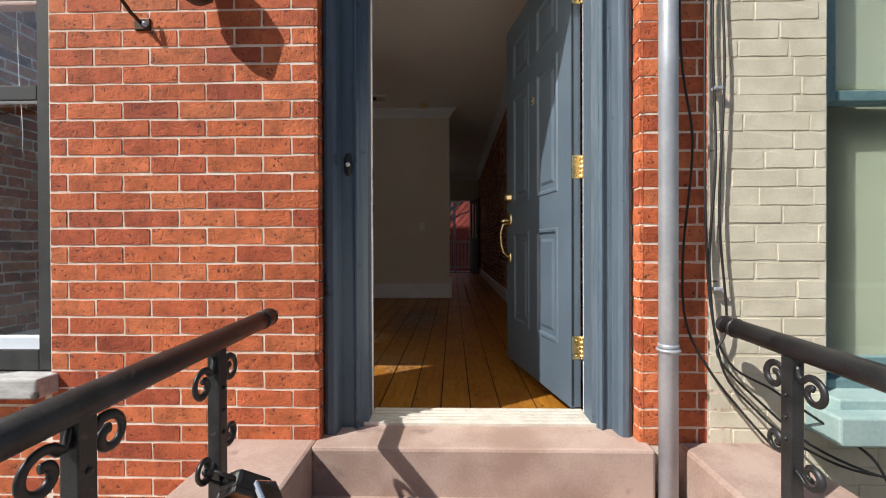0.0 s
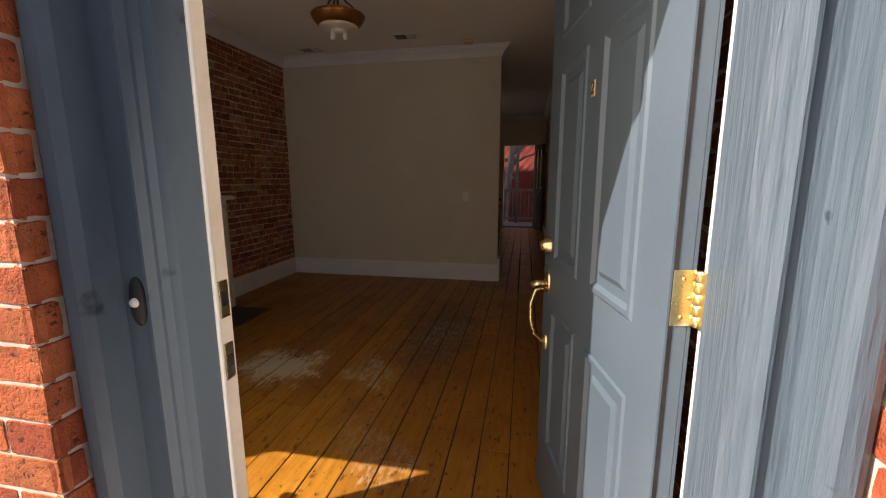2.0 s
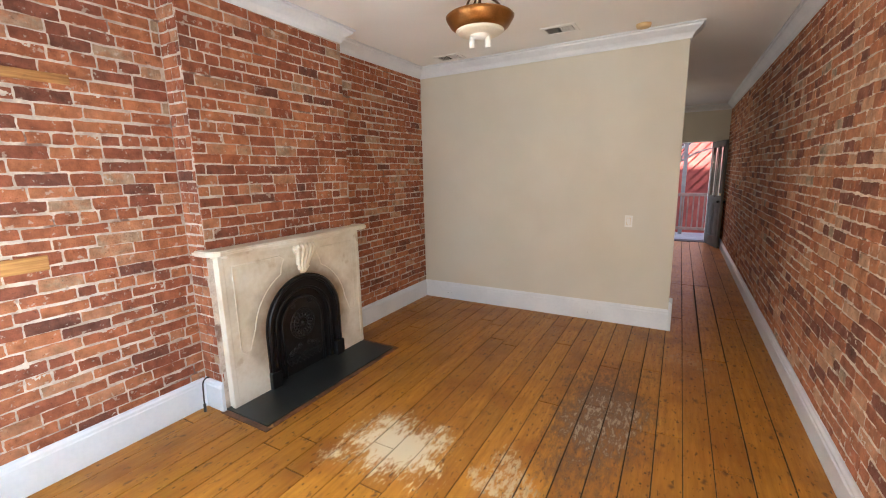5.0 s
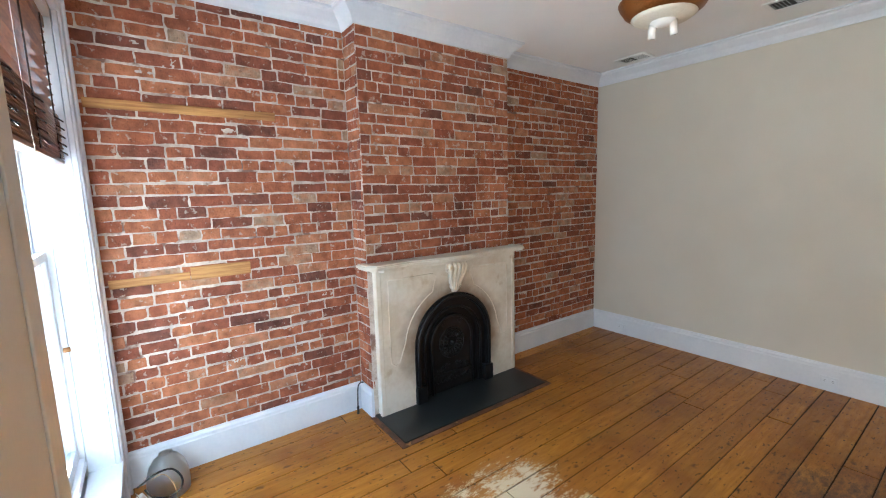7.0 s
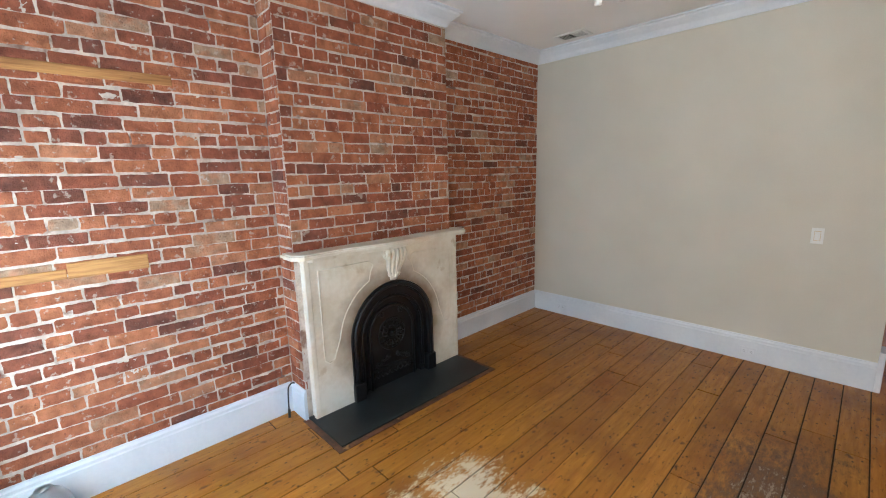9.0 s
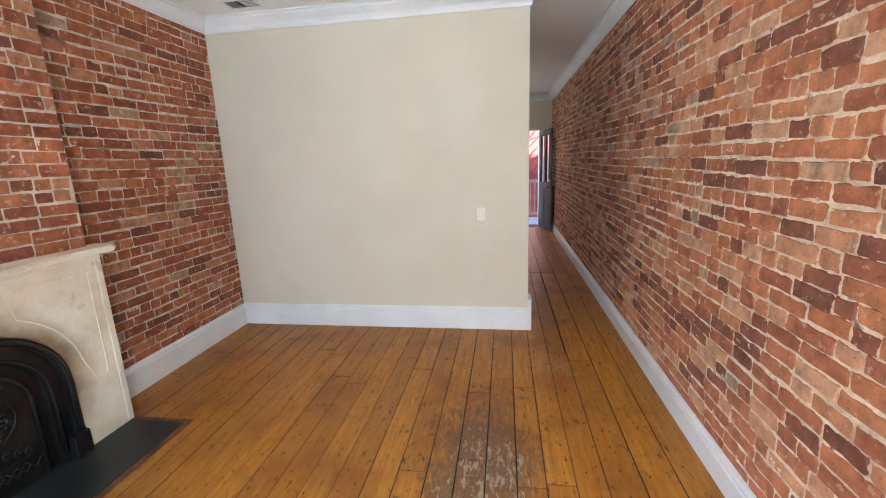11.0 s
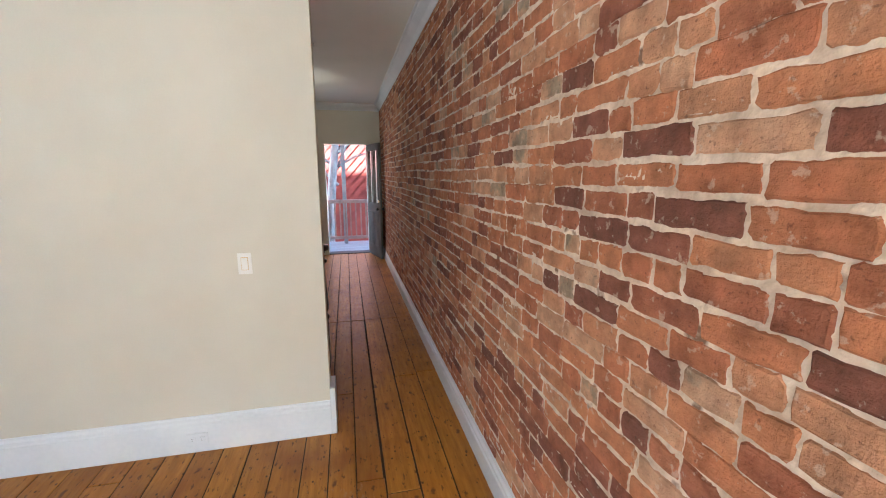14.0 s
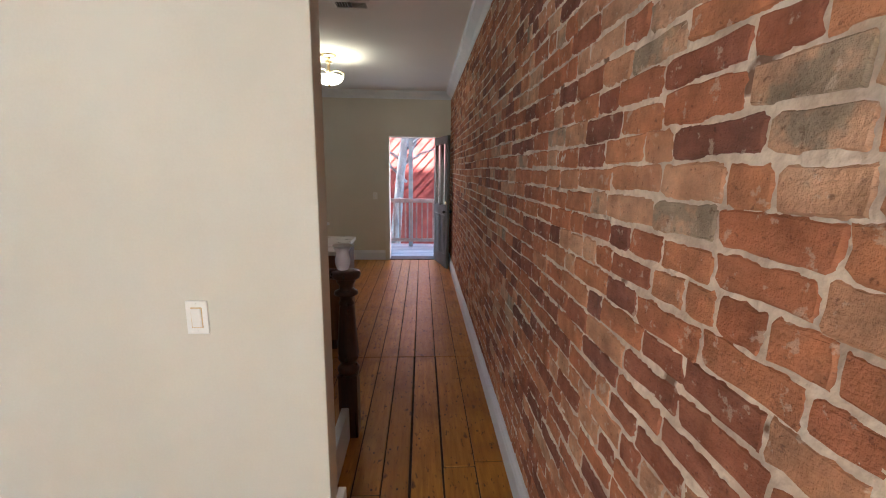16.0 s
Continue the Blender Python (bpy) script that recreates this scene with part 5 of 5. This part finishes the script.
part("bell", lathe([(0.028, 0.0), (0.032, 0.006), (0.040, 0.03), (0.043, 0.055), (0.036, 0.085), (0.034, 0.10), (0.046, 0.125), (0.062, 0.14), (0.058, 0.14), (0.042, 0.124), (0.030, 0.10), (0.032, 0.085), (0.039, 0.055), (0.036, 0.03), (0.026, 0.008)], 36), FROST, tulip)
cab = thing("base_cabinet", "brown wooden kitchen base cabinet under a pale worktop", "cabinet", at=(-0.62, 8.75, 0.0))
part("body", block(-0.30, 0.30, -0.36, 0.36, 0.09, 0.865, 0.003), BROWNCAB, cab)
part("plinth", block(-0.28, 0.26, -0.34, 0.34, 0.0, 0.09), WALNUT, cab)
for s in (-1, 1):
    part("door", block(0.30, 0.318, s * 0.18 - 0.17, s * 0.18 + 0.17, 0.10, 0.855, 0.004), BROWNCAB, cab)
tagged(part("worktop", block(-0.95, -0.285, 8.34, 9.14, 0.865, 0.902, 0.006), COUNTER), "pale speckled stone kitchen worktop on the cabinet", "worktop")

hl = thing("hall_ceiling_lamp", "lit brass and glass semi-flush ceiling lamp", "ceiling lamp", at=(-0.68, 10.0, 0))
part("canopy", lathe([(0.0, TOP), (0.09, TOP), (0.095, TOP - 0.012), (0.06, TOP - 0.03), (0.0, TOP - 0.032)]), BRASS, hl)
part("stem", lathe([(0.012, TOP - 0.03), (0.02, TOP - 0.06), (0.045, TOP - 0.075), (0.018, TOP - 0.095), (0.012, TOP - 0.18), (0.02, TOP - 0.2)], 24), BRASS, hl)
for i in range(3):
    a = i * 2 * math.pi / 3
    part("arm", tube([(0.02 * math.cos(a), 0.02 * math.sin(a), TOP - 0.19), (0.1 * math.cos(a), 0.1 * math.sin(a), TOP - 0.17), (0.17 * math.cos(a), 0.17 * math.sin(a), TOP - 0.20), (0.165 * math.cos(a), 0.165 * math.sin(a), TOP - 0.24)], 0.006), BRASS, hl)
part("glass_bowl", lathe([(0.165, TOP - 0.235), (0.15, TOP - 0.27), (0.11, TOP - 0.305), (0.05, TOP - 0.325), (0.0, TOP - 0.33)], 36), LAMPGLOW, hl, "glowing white glass bowl")
part("finial", lathe([(0.02, TOP - 0.328), (0.012, TOP - 0.345), (0.0, TOP - 0.355)], 16), BRASS, hl)
lamp_light = bpy.data.lights.new("hall_lamp_light", "POINT")
lamp_light.energy, lamp_light.shadow_soft_size, lamp_light.color = 0.5, 0.12, (1.0, 0.84, 0.6)
new("hall_lamp_light", lamp_light).location = (-0.68, 10.0, TOP - 0.12)

# rear doorway, its casing and open leaf
dc = bmesh.new()
for a, b, c, d in ((-0.25, -0.17, 0, 2.13), (0.612, 0.69, 0, 2.13), (-0.25, 0.69, 2.131, 2.20)):
    block(a, b, YF - 0.018, YF - 0.001, c, d, 0.004, dc)
structure("rear_door_casing", dc, BEIGE, "beige painted casing of the rear doorway", "door casing")
structure("rear_threshold", block(-0.17, 0.612, YF - 0.01, YF + 0.26, -0.03, 0.012, 0.004), DUCT, "dark metal rear threshold", "threshold")
rdoor = thing("rear_door", "grey-green half-glazed rear door standing open inwards", "door", at=(0.604, YF - 0.01, 0.012))
rdoor.rotation_euler = (0, 0, radians(104))
RW = 0.765
part("lower_leaf", block(-RW, 0, -0.04, 0, 0, 1.02, 0.003), GREYDOOR, rdoor)
for a, b, c, d in ((-RW, -RW + 0.11, 1.02, 2.1), (-0.11, 0, 1.02, 2.1), (-RW, 0, 1.98, 2.1), (-RW / 2 - 0.03, -RW / 2 + 0.03, 1.02, 1.98)):
    part("stile", block(a, b, -0.04, 0, c, d, 0.003), GREYDOOR, rdoor)
for a, b in ((-RW + 0.11, -RW / 2 - 0.03), (-RW / 2 + 0.03, -0.11)):
    part("pane", block(a, b, -0.023, -0.018, 1.02, 1.98), PANE, rdoor).visible_shadow = False
    part("glazing_bead", block(a - 0.012, a + 0.012, -0.052, 0.010, 1.0, 1.99, 0.004), WALNUT, rdoor)
    part("glazing_bead", block(b - 0.012, b + 0.012, -0.052, 0.010, 1.0, 1.99, 0.004), WALNUT, rdoor)
    part("panel", panel_frame(a - 0.01, b + 0.01, 0.2, 0.86, -0.04, -1), GREYDOOR, rdoor)
    part("panel", panel_frame(a - 0.01, b + 0.01, 0.2, 0.86, 0.0, 1), GREYDOOR, rdoor)
for s in (-0.075, 0.035):
    part("knob", moved(smooth(bm_ball(0.026, 14)), Matrix.Translation((-RW + 0.06, s, 0.92))), BLACK, rdoor, "dark round door knob")
part("knob_spindle", rod((-RW + 0.06, -0.075, 0.92), (-RW + 0.06, 0.035, 0.92), 0.009), BLACK, rdoor)
part("deadbolt", rod((-RW + 0.06, -0.06, 1.06), (-RW + 0.06, 0.02, 1.06), 0.022), BRASS, rdoor)

rwin = sash_window("window_3", -2.2, -1.36, 0.66, 2.4, YF + 0.12, WALNUT, "dark-framed rear window")
part("window_sill", block(-2.28, -1.22, YF - 0.07, YF + 0.06, 0.615, 0.66, 0.006), WHITE, rwin)
for a, b, c, d in ((-1.37, -1.285, 0.662, 2.4), (-2.28, -2.19, 0.662, 2.4), (-2.28, -1.285, 2.401, 2.5)):
    part("casing", block(a, b, YF - 0.024, YF - 0.001, c, d, 0.004), WALNUT, rwin)

# ---- across the street ----
# unseen row, added so that the front window mirrors something darker than sky
row = thing("reflection_row", "unseen dark brick row added across the street for window reflections", "house")
part("wall", block(-40, 40, -24, -17, -1.05, 8.5), DARKROW, row)
for i in range(14):
    for z in (0.6, 3.6, 6.2):
        part("window", block(-36 + 5 * i, -34.6 + 5 * i, -17.02, -16.96, z, z + 1.7), DUCT, row)

# ---- rear deck and yard ----
deck = thing("deck_floor", "grey-blue painted deck boards behind the house", "deck", kind="structure")
for i in range(12):
    part("board", block(-2.2, 2.2, YF + 0.27 + 0.142 * i, YF + 0.405 + 0.142 * i, -0.09, -0.06, 0.003), DECK, deck)
rl = thing("deck_railing", "weathered wooden deck railing with square balusters", "railing")
YR = 13.72
part("top_rail", block(-2.0, 2.0, YR - 0.05, YR + 0.05, 0.90, 0.98, 0.006), RAILWOOD, rl)
part("bottom_rail", block(-2.0, 2.0, YR - 0.02, YR + 0.02, 0.06, 0.13, 0.005), RAILWOOD, rl)
for i in range(34):
    part("baluster", block(-1.98 + 0.118 * i, -1.945 + 0.118 * i, YR - 0.018, YR + 0.018, 0.13, 0.90), RAILWOOD, rl)
part("post", block(0.11, 0.20, YR + 0.05, YR + 0.14, -2.0, 3.6, 0.005), DECK, rl, "tall grey painted post")
redwall = thing("red_board_wall", "red-stained diagonal board wall in dappled sunlight", "wall", kind="structure")
part("backing", block(-5, 6, 17.2, 17.3, -2.0, 6.5), REDWOOD, redwall)
for i in range(44):
    part("board", moved(block(-4.2, 4.2, -0.02, 0.02, -0.125, 0.125, 0.006), pose(-5.2 + 0.27 * i, 17.16, 1.5, 0, -48, 0)), REDWOOD, redwall)


def limb(points, r0, r1):
    pts = [Vector(p) for p in points]
    bm = tube(pts, 1.0, 9)
    n = len(pts)
    bm.verts.ensure_lookup_table()
    for i in range(n):
        r = r0 + (r1 - r0) * i / (n - 1)
        for j in range(9):
            v = bm.verts[i * 9 + j]
            v.co = pts[i] + (v.co - pts[i]) * r * (1 + 0.08 * noise.noise(v.co * 3))
    return bm


tree = thing("yard_tree", "bare pale-barked tree leaning before the red wall", "tree", at=(0, 0, 0))
part("trunk", limb([(-0.35, 15.6, -2.0), (-0.28, 15.6, 0.0), (-0.15, 15.6, 1.5), (0.05, 15.6, 3.0), (0.1, 15.6, 5.0), (0.0, 15.5, 7.0)], 0.15, 0.06), BARK, tree)
for i in range(26):
    a, z = random.uniform(0, 6.28), random.uniform(0.8, 6.0)
    l = random.uniform(0.9, 2.2)
    p = Vector((0.0, 15.6, z))
    d = Vector((math.cos(a), math.sin(a) * 0.7, random.uniform(0.3, 1.0)))
    part("branch", limb([p, p + d * l * 0.4 + Vector((0, 0, 0.05)), p + d * l * 0.75, p + d * l + Vector((0, 0, 0.25))], 0.04, 0.008), BARK, tree)


# ---- floorboards ----
floor = thing("floor", "old wide amber-varnished pine floorboards, worn and scuffed", "floor", kind="structure")
rb = random.Random(4)
seams = [-0.554 - 0.15 * i for i in range(15, 0, -1)] + [-0.554, -0.405, -0.253, -0.095, 0.048, 0.192, 0.338, 0.513, 0.69, XR]
for a, b in zip(seams, seams[1:]):
    ends = [YI - 0.03] + sorted([rb.uniform(2.6, 4.6), rb.uniform(5.0, 7.2), 8.235]) + [YF]
    for c, d in zip(ends, ends[1:]):
        if d - c > 0.05:
            g = rb.uniform(0.0020, 0.0040)
            lo, hi = (0.0042 if c > 4.9 and d < 8.3 and abs(q - 0.338) + abs(q - 0.513) < 0.18 else 0.0 for q in (a, b))
            part("plank", block(a + g + lo, b - g - hi, c + 0.003, d - 0.003, -0.022, rb.uniform(-0.0015, 0.0015), 0.003), PINE, floor)

# ---- brickwork, brick by brick ----
def brick_mesh(w, h, d, rough, rng):
    """One brick seen from its face (+y is inwards): an uneven front with knocked corners over straight sides."""
    hw, hh = w / 2, h / 2
    j = lambda s: rng.uniform(-s, s)
    e = 0.0006 + rough * 0.0026
    q = hw * 0.5
    c = [0.002 + rough * rng.choice((0.0008, 0.0012, 0.002, 0.003, 0.010)) for _ in range(4)]
    ring = [(-hw + c[0], -hh), (-q, -hh), (0, -hh), (q, -hh), (hw - c[1], -hh), (hw, -hh + c[1] * 0.8), (hw, 0), (hw, hh - c[2] * 0.8), (hw - c[2], hh), (q, hh), (0, hh), (-q, hh), (-hw + c[3], hh), (-hw, hh - c[3] * 0.8), (-hw, 0), (-hw, -hh + c[0] * 0.8)]
    ring = [(a + j(e), b + j(e)) for a, b in ring]
    k = 0.0025 + rough * 0.0052
    n = len(ring)
    deep = 0.0025 if rough > 0.5 else 0.012
    verts = [(a * (1 + k / hw), deep, b * (1 + k / hh)) for a, b in ring]
    verts += [(a, -d + j(0.0004 + rough * 0.0011), b) for a, b in ring]
    faces = [(i, (i + 1) % n, n + (i + 1) % n, n + i) for i in range(n)]
    faces.append(tuple(range(n, 2 * n)))
    return verts, faces


def rough_mortar(owner, u0, u1, v0, v1, x, out, material, mean, swell, step=0.011, most=0.0026):
    """Hand-thrown mortar over a side wall: a wavy sheet that sinks in some joints and creeps up the brick shoulders in others."""
    nu, nv = int((u1 - u0) / step), int((v1 - v0) / step)
    verts = []
    for a in range(nu + 1):
        u = u0 + (u1 - u0) * a / nu
        for b in range(nv + 1):
            v = v0 + (v1 - v0) * b / nv
            h = mean + swell * (0.9 * noise.noise(Vector((u * 4.3, v * 4.3, x))) + 1.4 * noise.noise(Vector((u * 17, v * 17, x + 3))) + 1.6 * noise.noise(Vector((u * 45, v * 45, x + 7))) + 1.3 * noise.noise(Vector((u * 95, v * 95, x + 9))))
            verts.append((x + out * min(max(h, 0.0), most), u, v))
    w = nv + 1
    faces = [(a * w + b, (a + 1) * w + b, (a + 1) * w + b + 1, a * w + b + 1) for a in range(nu) for b in range(nv)]
    if out < 0:
        faces = [f[::-1] for f in faces]
    me = bpy.data.meshes.new("mortar")
    me.from_pydata(verts, [], faces)
    me.polygons.foreach_set("use_smooth", [True] * len(faces))
    me.materials.append(material)
    ob = new("mortar", me)
    ob.parent = owner
    return ob


def brick_wall(owner, rects, place, material, course, long, joint, depth, rough, header, near, seed, limit=300, mix=0.0, flip=False):
    """Lays courses over rects (u0, u1, v0, v1); place turns (u, out, v) to the world; near picks the single bricks."""
    rng = random.Random(seed)
    kinds = {}
    for key, w in (("s", long), ("h", long * 0.49), ("t", long * 0.74)):
        kinds[key] = []
        for q in range(12 if rough > 0.5 else 6):
            me = bpy.data.meshes.new("brick")
            v, f = brick_mesh(w - joint, course - joint, depth, rough, rng)
            me.from_pydata(v, [], f)
            me.materials.append(material)
            kinds[key].append((me, v, f, w))
    laid = []

    def sway(u, i):
        """Courses that wander up and down a little along the wall."""
        return rough * 0.0055 * math.sin(2.1 * u + 0.35 * i + seed) + rough * 0.003 * math.sin(6.3 * u + 0.8 * i)

    for u0, u1, v0, v1 in rects:
        rows_n = round((v1 - v0) / course)
        for i in range(rows_n):
            v = v0 + (i + 0.5) * course
            wave = 0.3 if rough > 0.3 else 0.06
            u = u0
            head = header and i % header == header - 1
            first = True
            while u < u1 - 0.03:
                key = "h" if head else "s"
                if mix and rng.random() < mix:
                    key = rng.choice("hts" if not head else "hhs")
                w = kinds[key][0][3]
                if first and not head and i % 2:
                    key, w = "h", kinds["h"][0][3]
                if rough > 0.3:
                    w *= rng.uniform(0.84, 1.13)
                    if first:
                        w *= rng.uniform(0.5, 1.05)
                first = False
                if u + w > u1 + 0.01:
                    w = u1 - u
                    key = min(kinds, key=lambda kk: abs(kinds[kk][0][3] - w))
                me, vv, ff, w0 = rng.choice(kinds[key])
                sx = (w - joint) / (w0 - joint)
                mid = u0 + u1 - u - w / 2 if flip else u + w / 2
                laid.append((near(mid, v), mid, v + sway(u, i) + rng.uniform(-wave, wave) * joint, sx, me, vv, ff, rng.uniform(-0.001, 0.001) * (0.4 + 0.8 * rough), rng.uniform(-0.9, 0.9) * rough, 1 + rng.uniform(-0.13, 0.07) * min(1, rough * 1.4)))
                u += w
    laid.sort(key=lambda b: b[0])
    for _, u, v, sx, me, vv, ff, push, tilt, sz in laid[:limit]:
        ob = new("brick", me)
        ob.parent = owner
        ob.matrix_basis = place(u, push, v) @ Matrix.Rotation(radians(tilt), 4, "Y") @ Matrix.Diagonal((sx, 1, sz, 1))
    verts, faces = [], []
    for _, u, v, sx, me, vv, ff, push, tilt, sz in laid[limit:]:
        m = place(u, push, v) @ Matrix.Rotation(radians(tilt), 4, "Y") @ Matrix.Diagonal((sx, 1, sz, 1))
        b = len(verts)
        verts += [tuple(m @ Vector(p)) for p in vv]
        faces += [tuple(b + i for i in f) for f in ff]
    if verts:
        me = bpy.data.meshes.new("brickwork")
        me.from_pydata(verts, [], faces)
        me.materials.append(material)
        ob = new("brickwork", me)
        ob.parent = owner
        tagged(ob, kind="stuff")


def faces_plus_x(x):
    return lambda u, push, v: Matrix.Translation((x + push, u, v)) @ Matrix.Rotation(math.pi / 2, 4, "Z")


def faces_minus_x(x):
    return lambda u, push, v: Matrix.Translation((x + push, u, v)) @ Matrix.Rotation(-math.pi / 2, 4, "Z")


def faces_minus_y(y):
    return lambda u, push, v: Matrix.Translation((u, y + push, v))


def faces_plus_y(y):
    return lambda u, push, v: Matrix.Translation((u, y + push, v)) @ Matrix.Rotation(math.pi, 4, "Z")


C_IN = 0.0695
rough_mortar(wall_west, YI, YB0, 0.19, 2.77, XL - 0.002, 1, MORTAR_IN, 0.0014, 0.0018, 0.009)
rough_mortar(wall_west, YB1, YP, 0.19, 2.77, XL - 0.002, 1, MORTAR_IN, 0.0013, 0.0014, 0.009)
rough_mortar(breast, YB0 + 0.004, YB1 - 0.004, 1.13, 2.77, XB - 0.002, 1, MORTAR_IN, 0.0013, 0.0014, 0.009)
rough_mortar(wall_east, YI, 3.4, 0.13, 2.79, XR + 0.0015, -1, MORTAR_DARK, 0.0020, 0.0034, most=0.0036)
rough_mortar(wall_east, 3.4, 6.9, 0.13, 2.79, XR + 0.0015, -1, MORTAR_DARK, 0.0020, 0.0034, 0.0068, 0.0036)
rough_mortar(wall_east, 6.9, YF, 0.13, 2.79, XR + 0.0015, -1, MORTAR_DARK, 0.0014, 0.0012, 0.03)
# room's west wall, before and behind the chimney breast
brick_wall(wall_west, [(YI, YB0, 0.20, 2.76), (YB1, YP, 0.20, 2.76)], faces_plus_x(XL - 0.006), BRICK_IN, C_IN, 0.212, 0.0125, 0.008, 0.75, 6, lambda u, v: abs(u - 2.6) + 0.6 * abs(v - 1.4), 11, mix=0.28)
brick_wall(breast, [(YB0, YB1, 1.14, 2.76)], faces_plus_x(XB - 0.006), BRICK_IN, C_IN, 0.212, 0.0115, 0.008, 0.6, 6, lambda u, v: v, 12, mix=0.18)
brick_wall(breast, [(XL, XB, 0.20, 2.76)], faces_minus_y(YB0 + 0.006), BRICK_IN, C_IN, 0.195, 0.0115, 0.008, 0.45, 2, lambda u, v: v, 13, limit=80, mix=0.1)
brick_wall(breast, [(XL, XB, 0.20, 2.76)], faces_plus_y(YB1 - 0.006), BRICK_IN, C_IN, 0.195, 0.0115, 0.008, 0.45, 2, lambda u, v: v, 14, limit=0, mix=0.1)
brick_wall(wall_east, [(YI, YF, 0.14, 2.78)], faces_minus_x(XR + 0.0028), BRICK_R, 0.0695, 0.205, 0.0135, 0.0068, 0.95, 6, lambda u, v: abs(u - 5.2) + 0.7 * abs(v - 1.4), 15, mix=0.55)
# street front
brick_wall(facade, [(-1.43, -0.391, -0.9855, 2.5)], faces_minus_y(YO + 0.004), BRICK_OUT, 0.0681, 0.2157, 0.0092, 0.0045, 0.24, 0, lambda u, v: abs(v - 0.9), 16, mix=0.0, flip=True)
brick_wall(facade, [(-3.4, -2.62, -0.9855, 2.5), (-2.62, -1.43, -0.9855, 0.225)], faces_minus_y(YO + 0.004), BRICK_OUT, 0.0681, 0.213, 0.0092, 0.0045, 0.24, 0, lambda u, v: v, 17, limit=0)
brick_wall(facade, [(YO - 0.003, 1.60, 0.036, 2.33)], faces_plus_x(-0.3985), BRICK_OUT, 0.0681, 0.10, 0.0092, 0.0045, 0.2, 0, lambda u, v: v, 18, limit=40)
brick_wall(facade_r, [(0.7945, 1.047, 0.036, 2.5)], faces_minus_y(YO + 0.004), BRICK_OUT, 0.0681, 0.213, 0.0092, 0.0045, 0.24, 0, lambda u, v: abs(v - 0.9), 19, limit=120)
brick_wall(facade_r, [(YO - 0.003, 1.60, 0.036, 2.33)], faces_minus_x(0.7985), BRICK_OUT, 0.0681, 0.10, 0.0092, 0.0045, 0.2, 0, lambda u, v: v, 20, limit=40)
brick_wall(neighbour, [(1.05, 1.475, -0.9855, 2.5), (1.475, 3.6, -0.9855, 0.10)], faces_minus_y(YO + 0.009), CREAM, 0.0681, 0.213, 0.009, 0.0066, 0.4, 0, lambda u, v: abs(v - 0.8) + abs(u - 1.2), 21, limit=150)
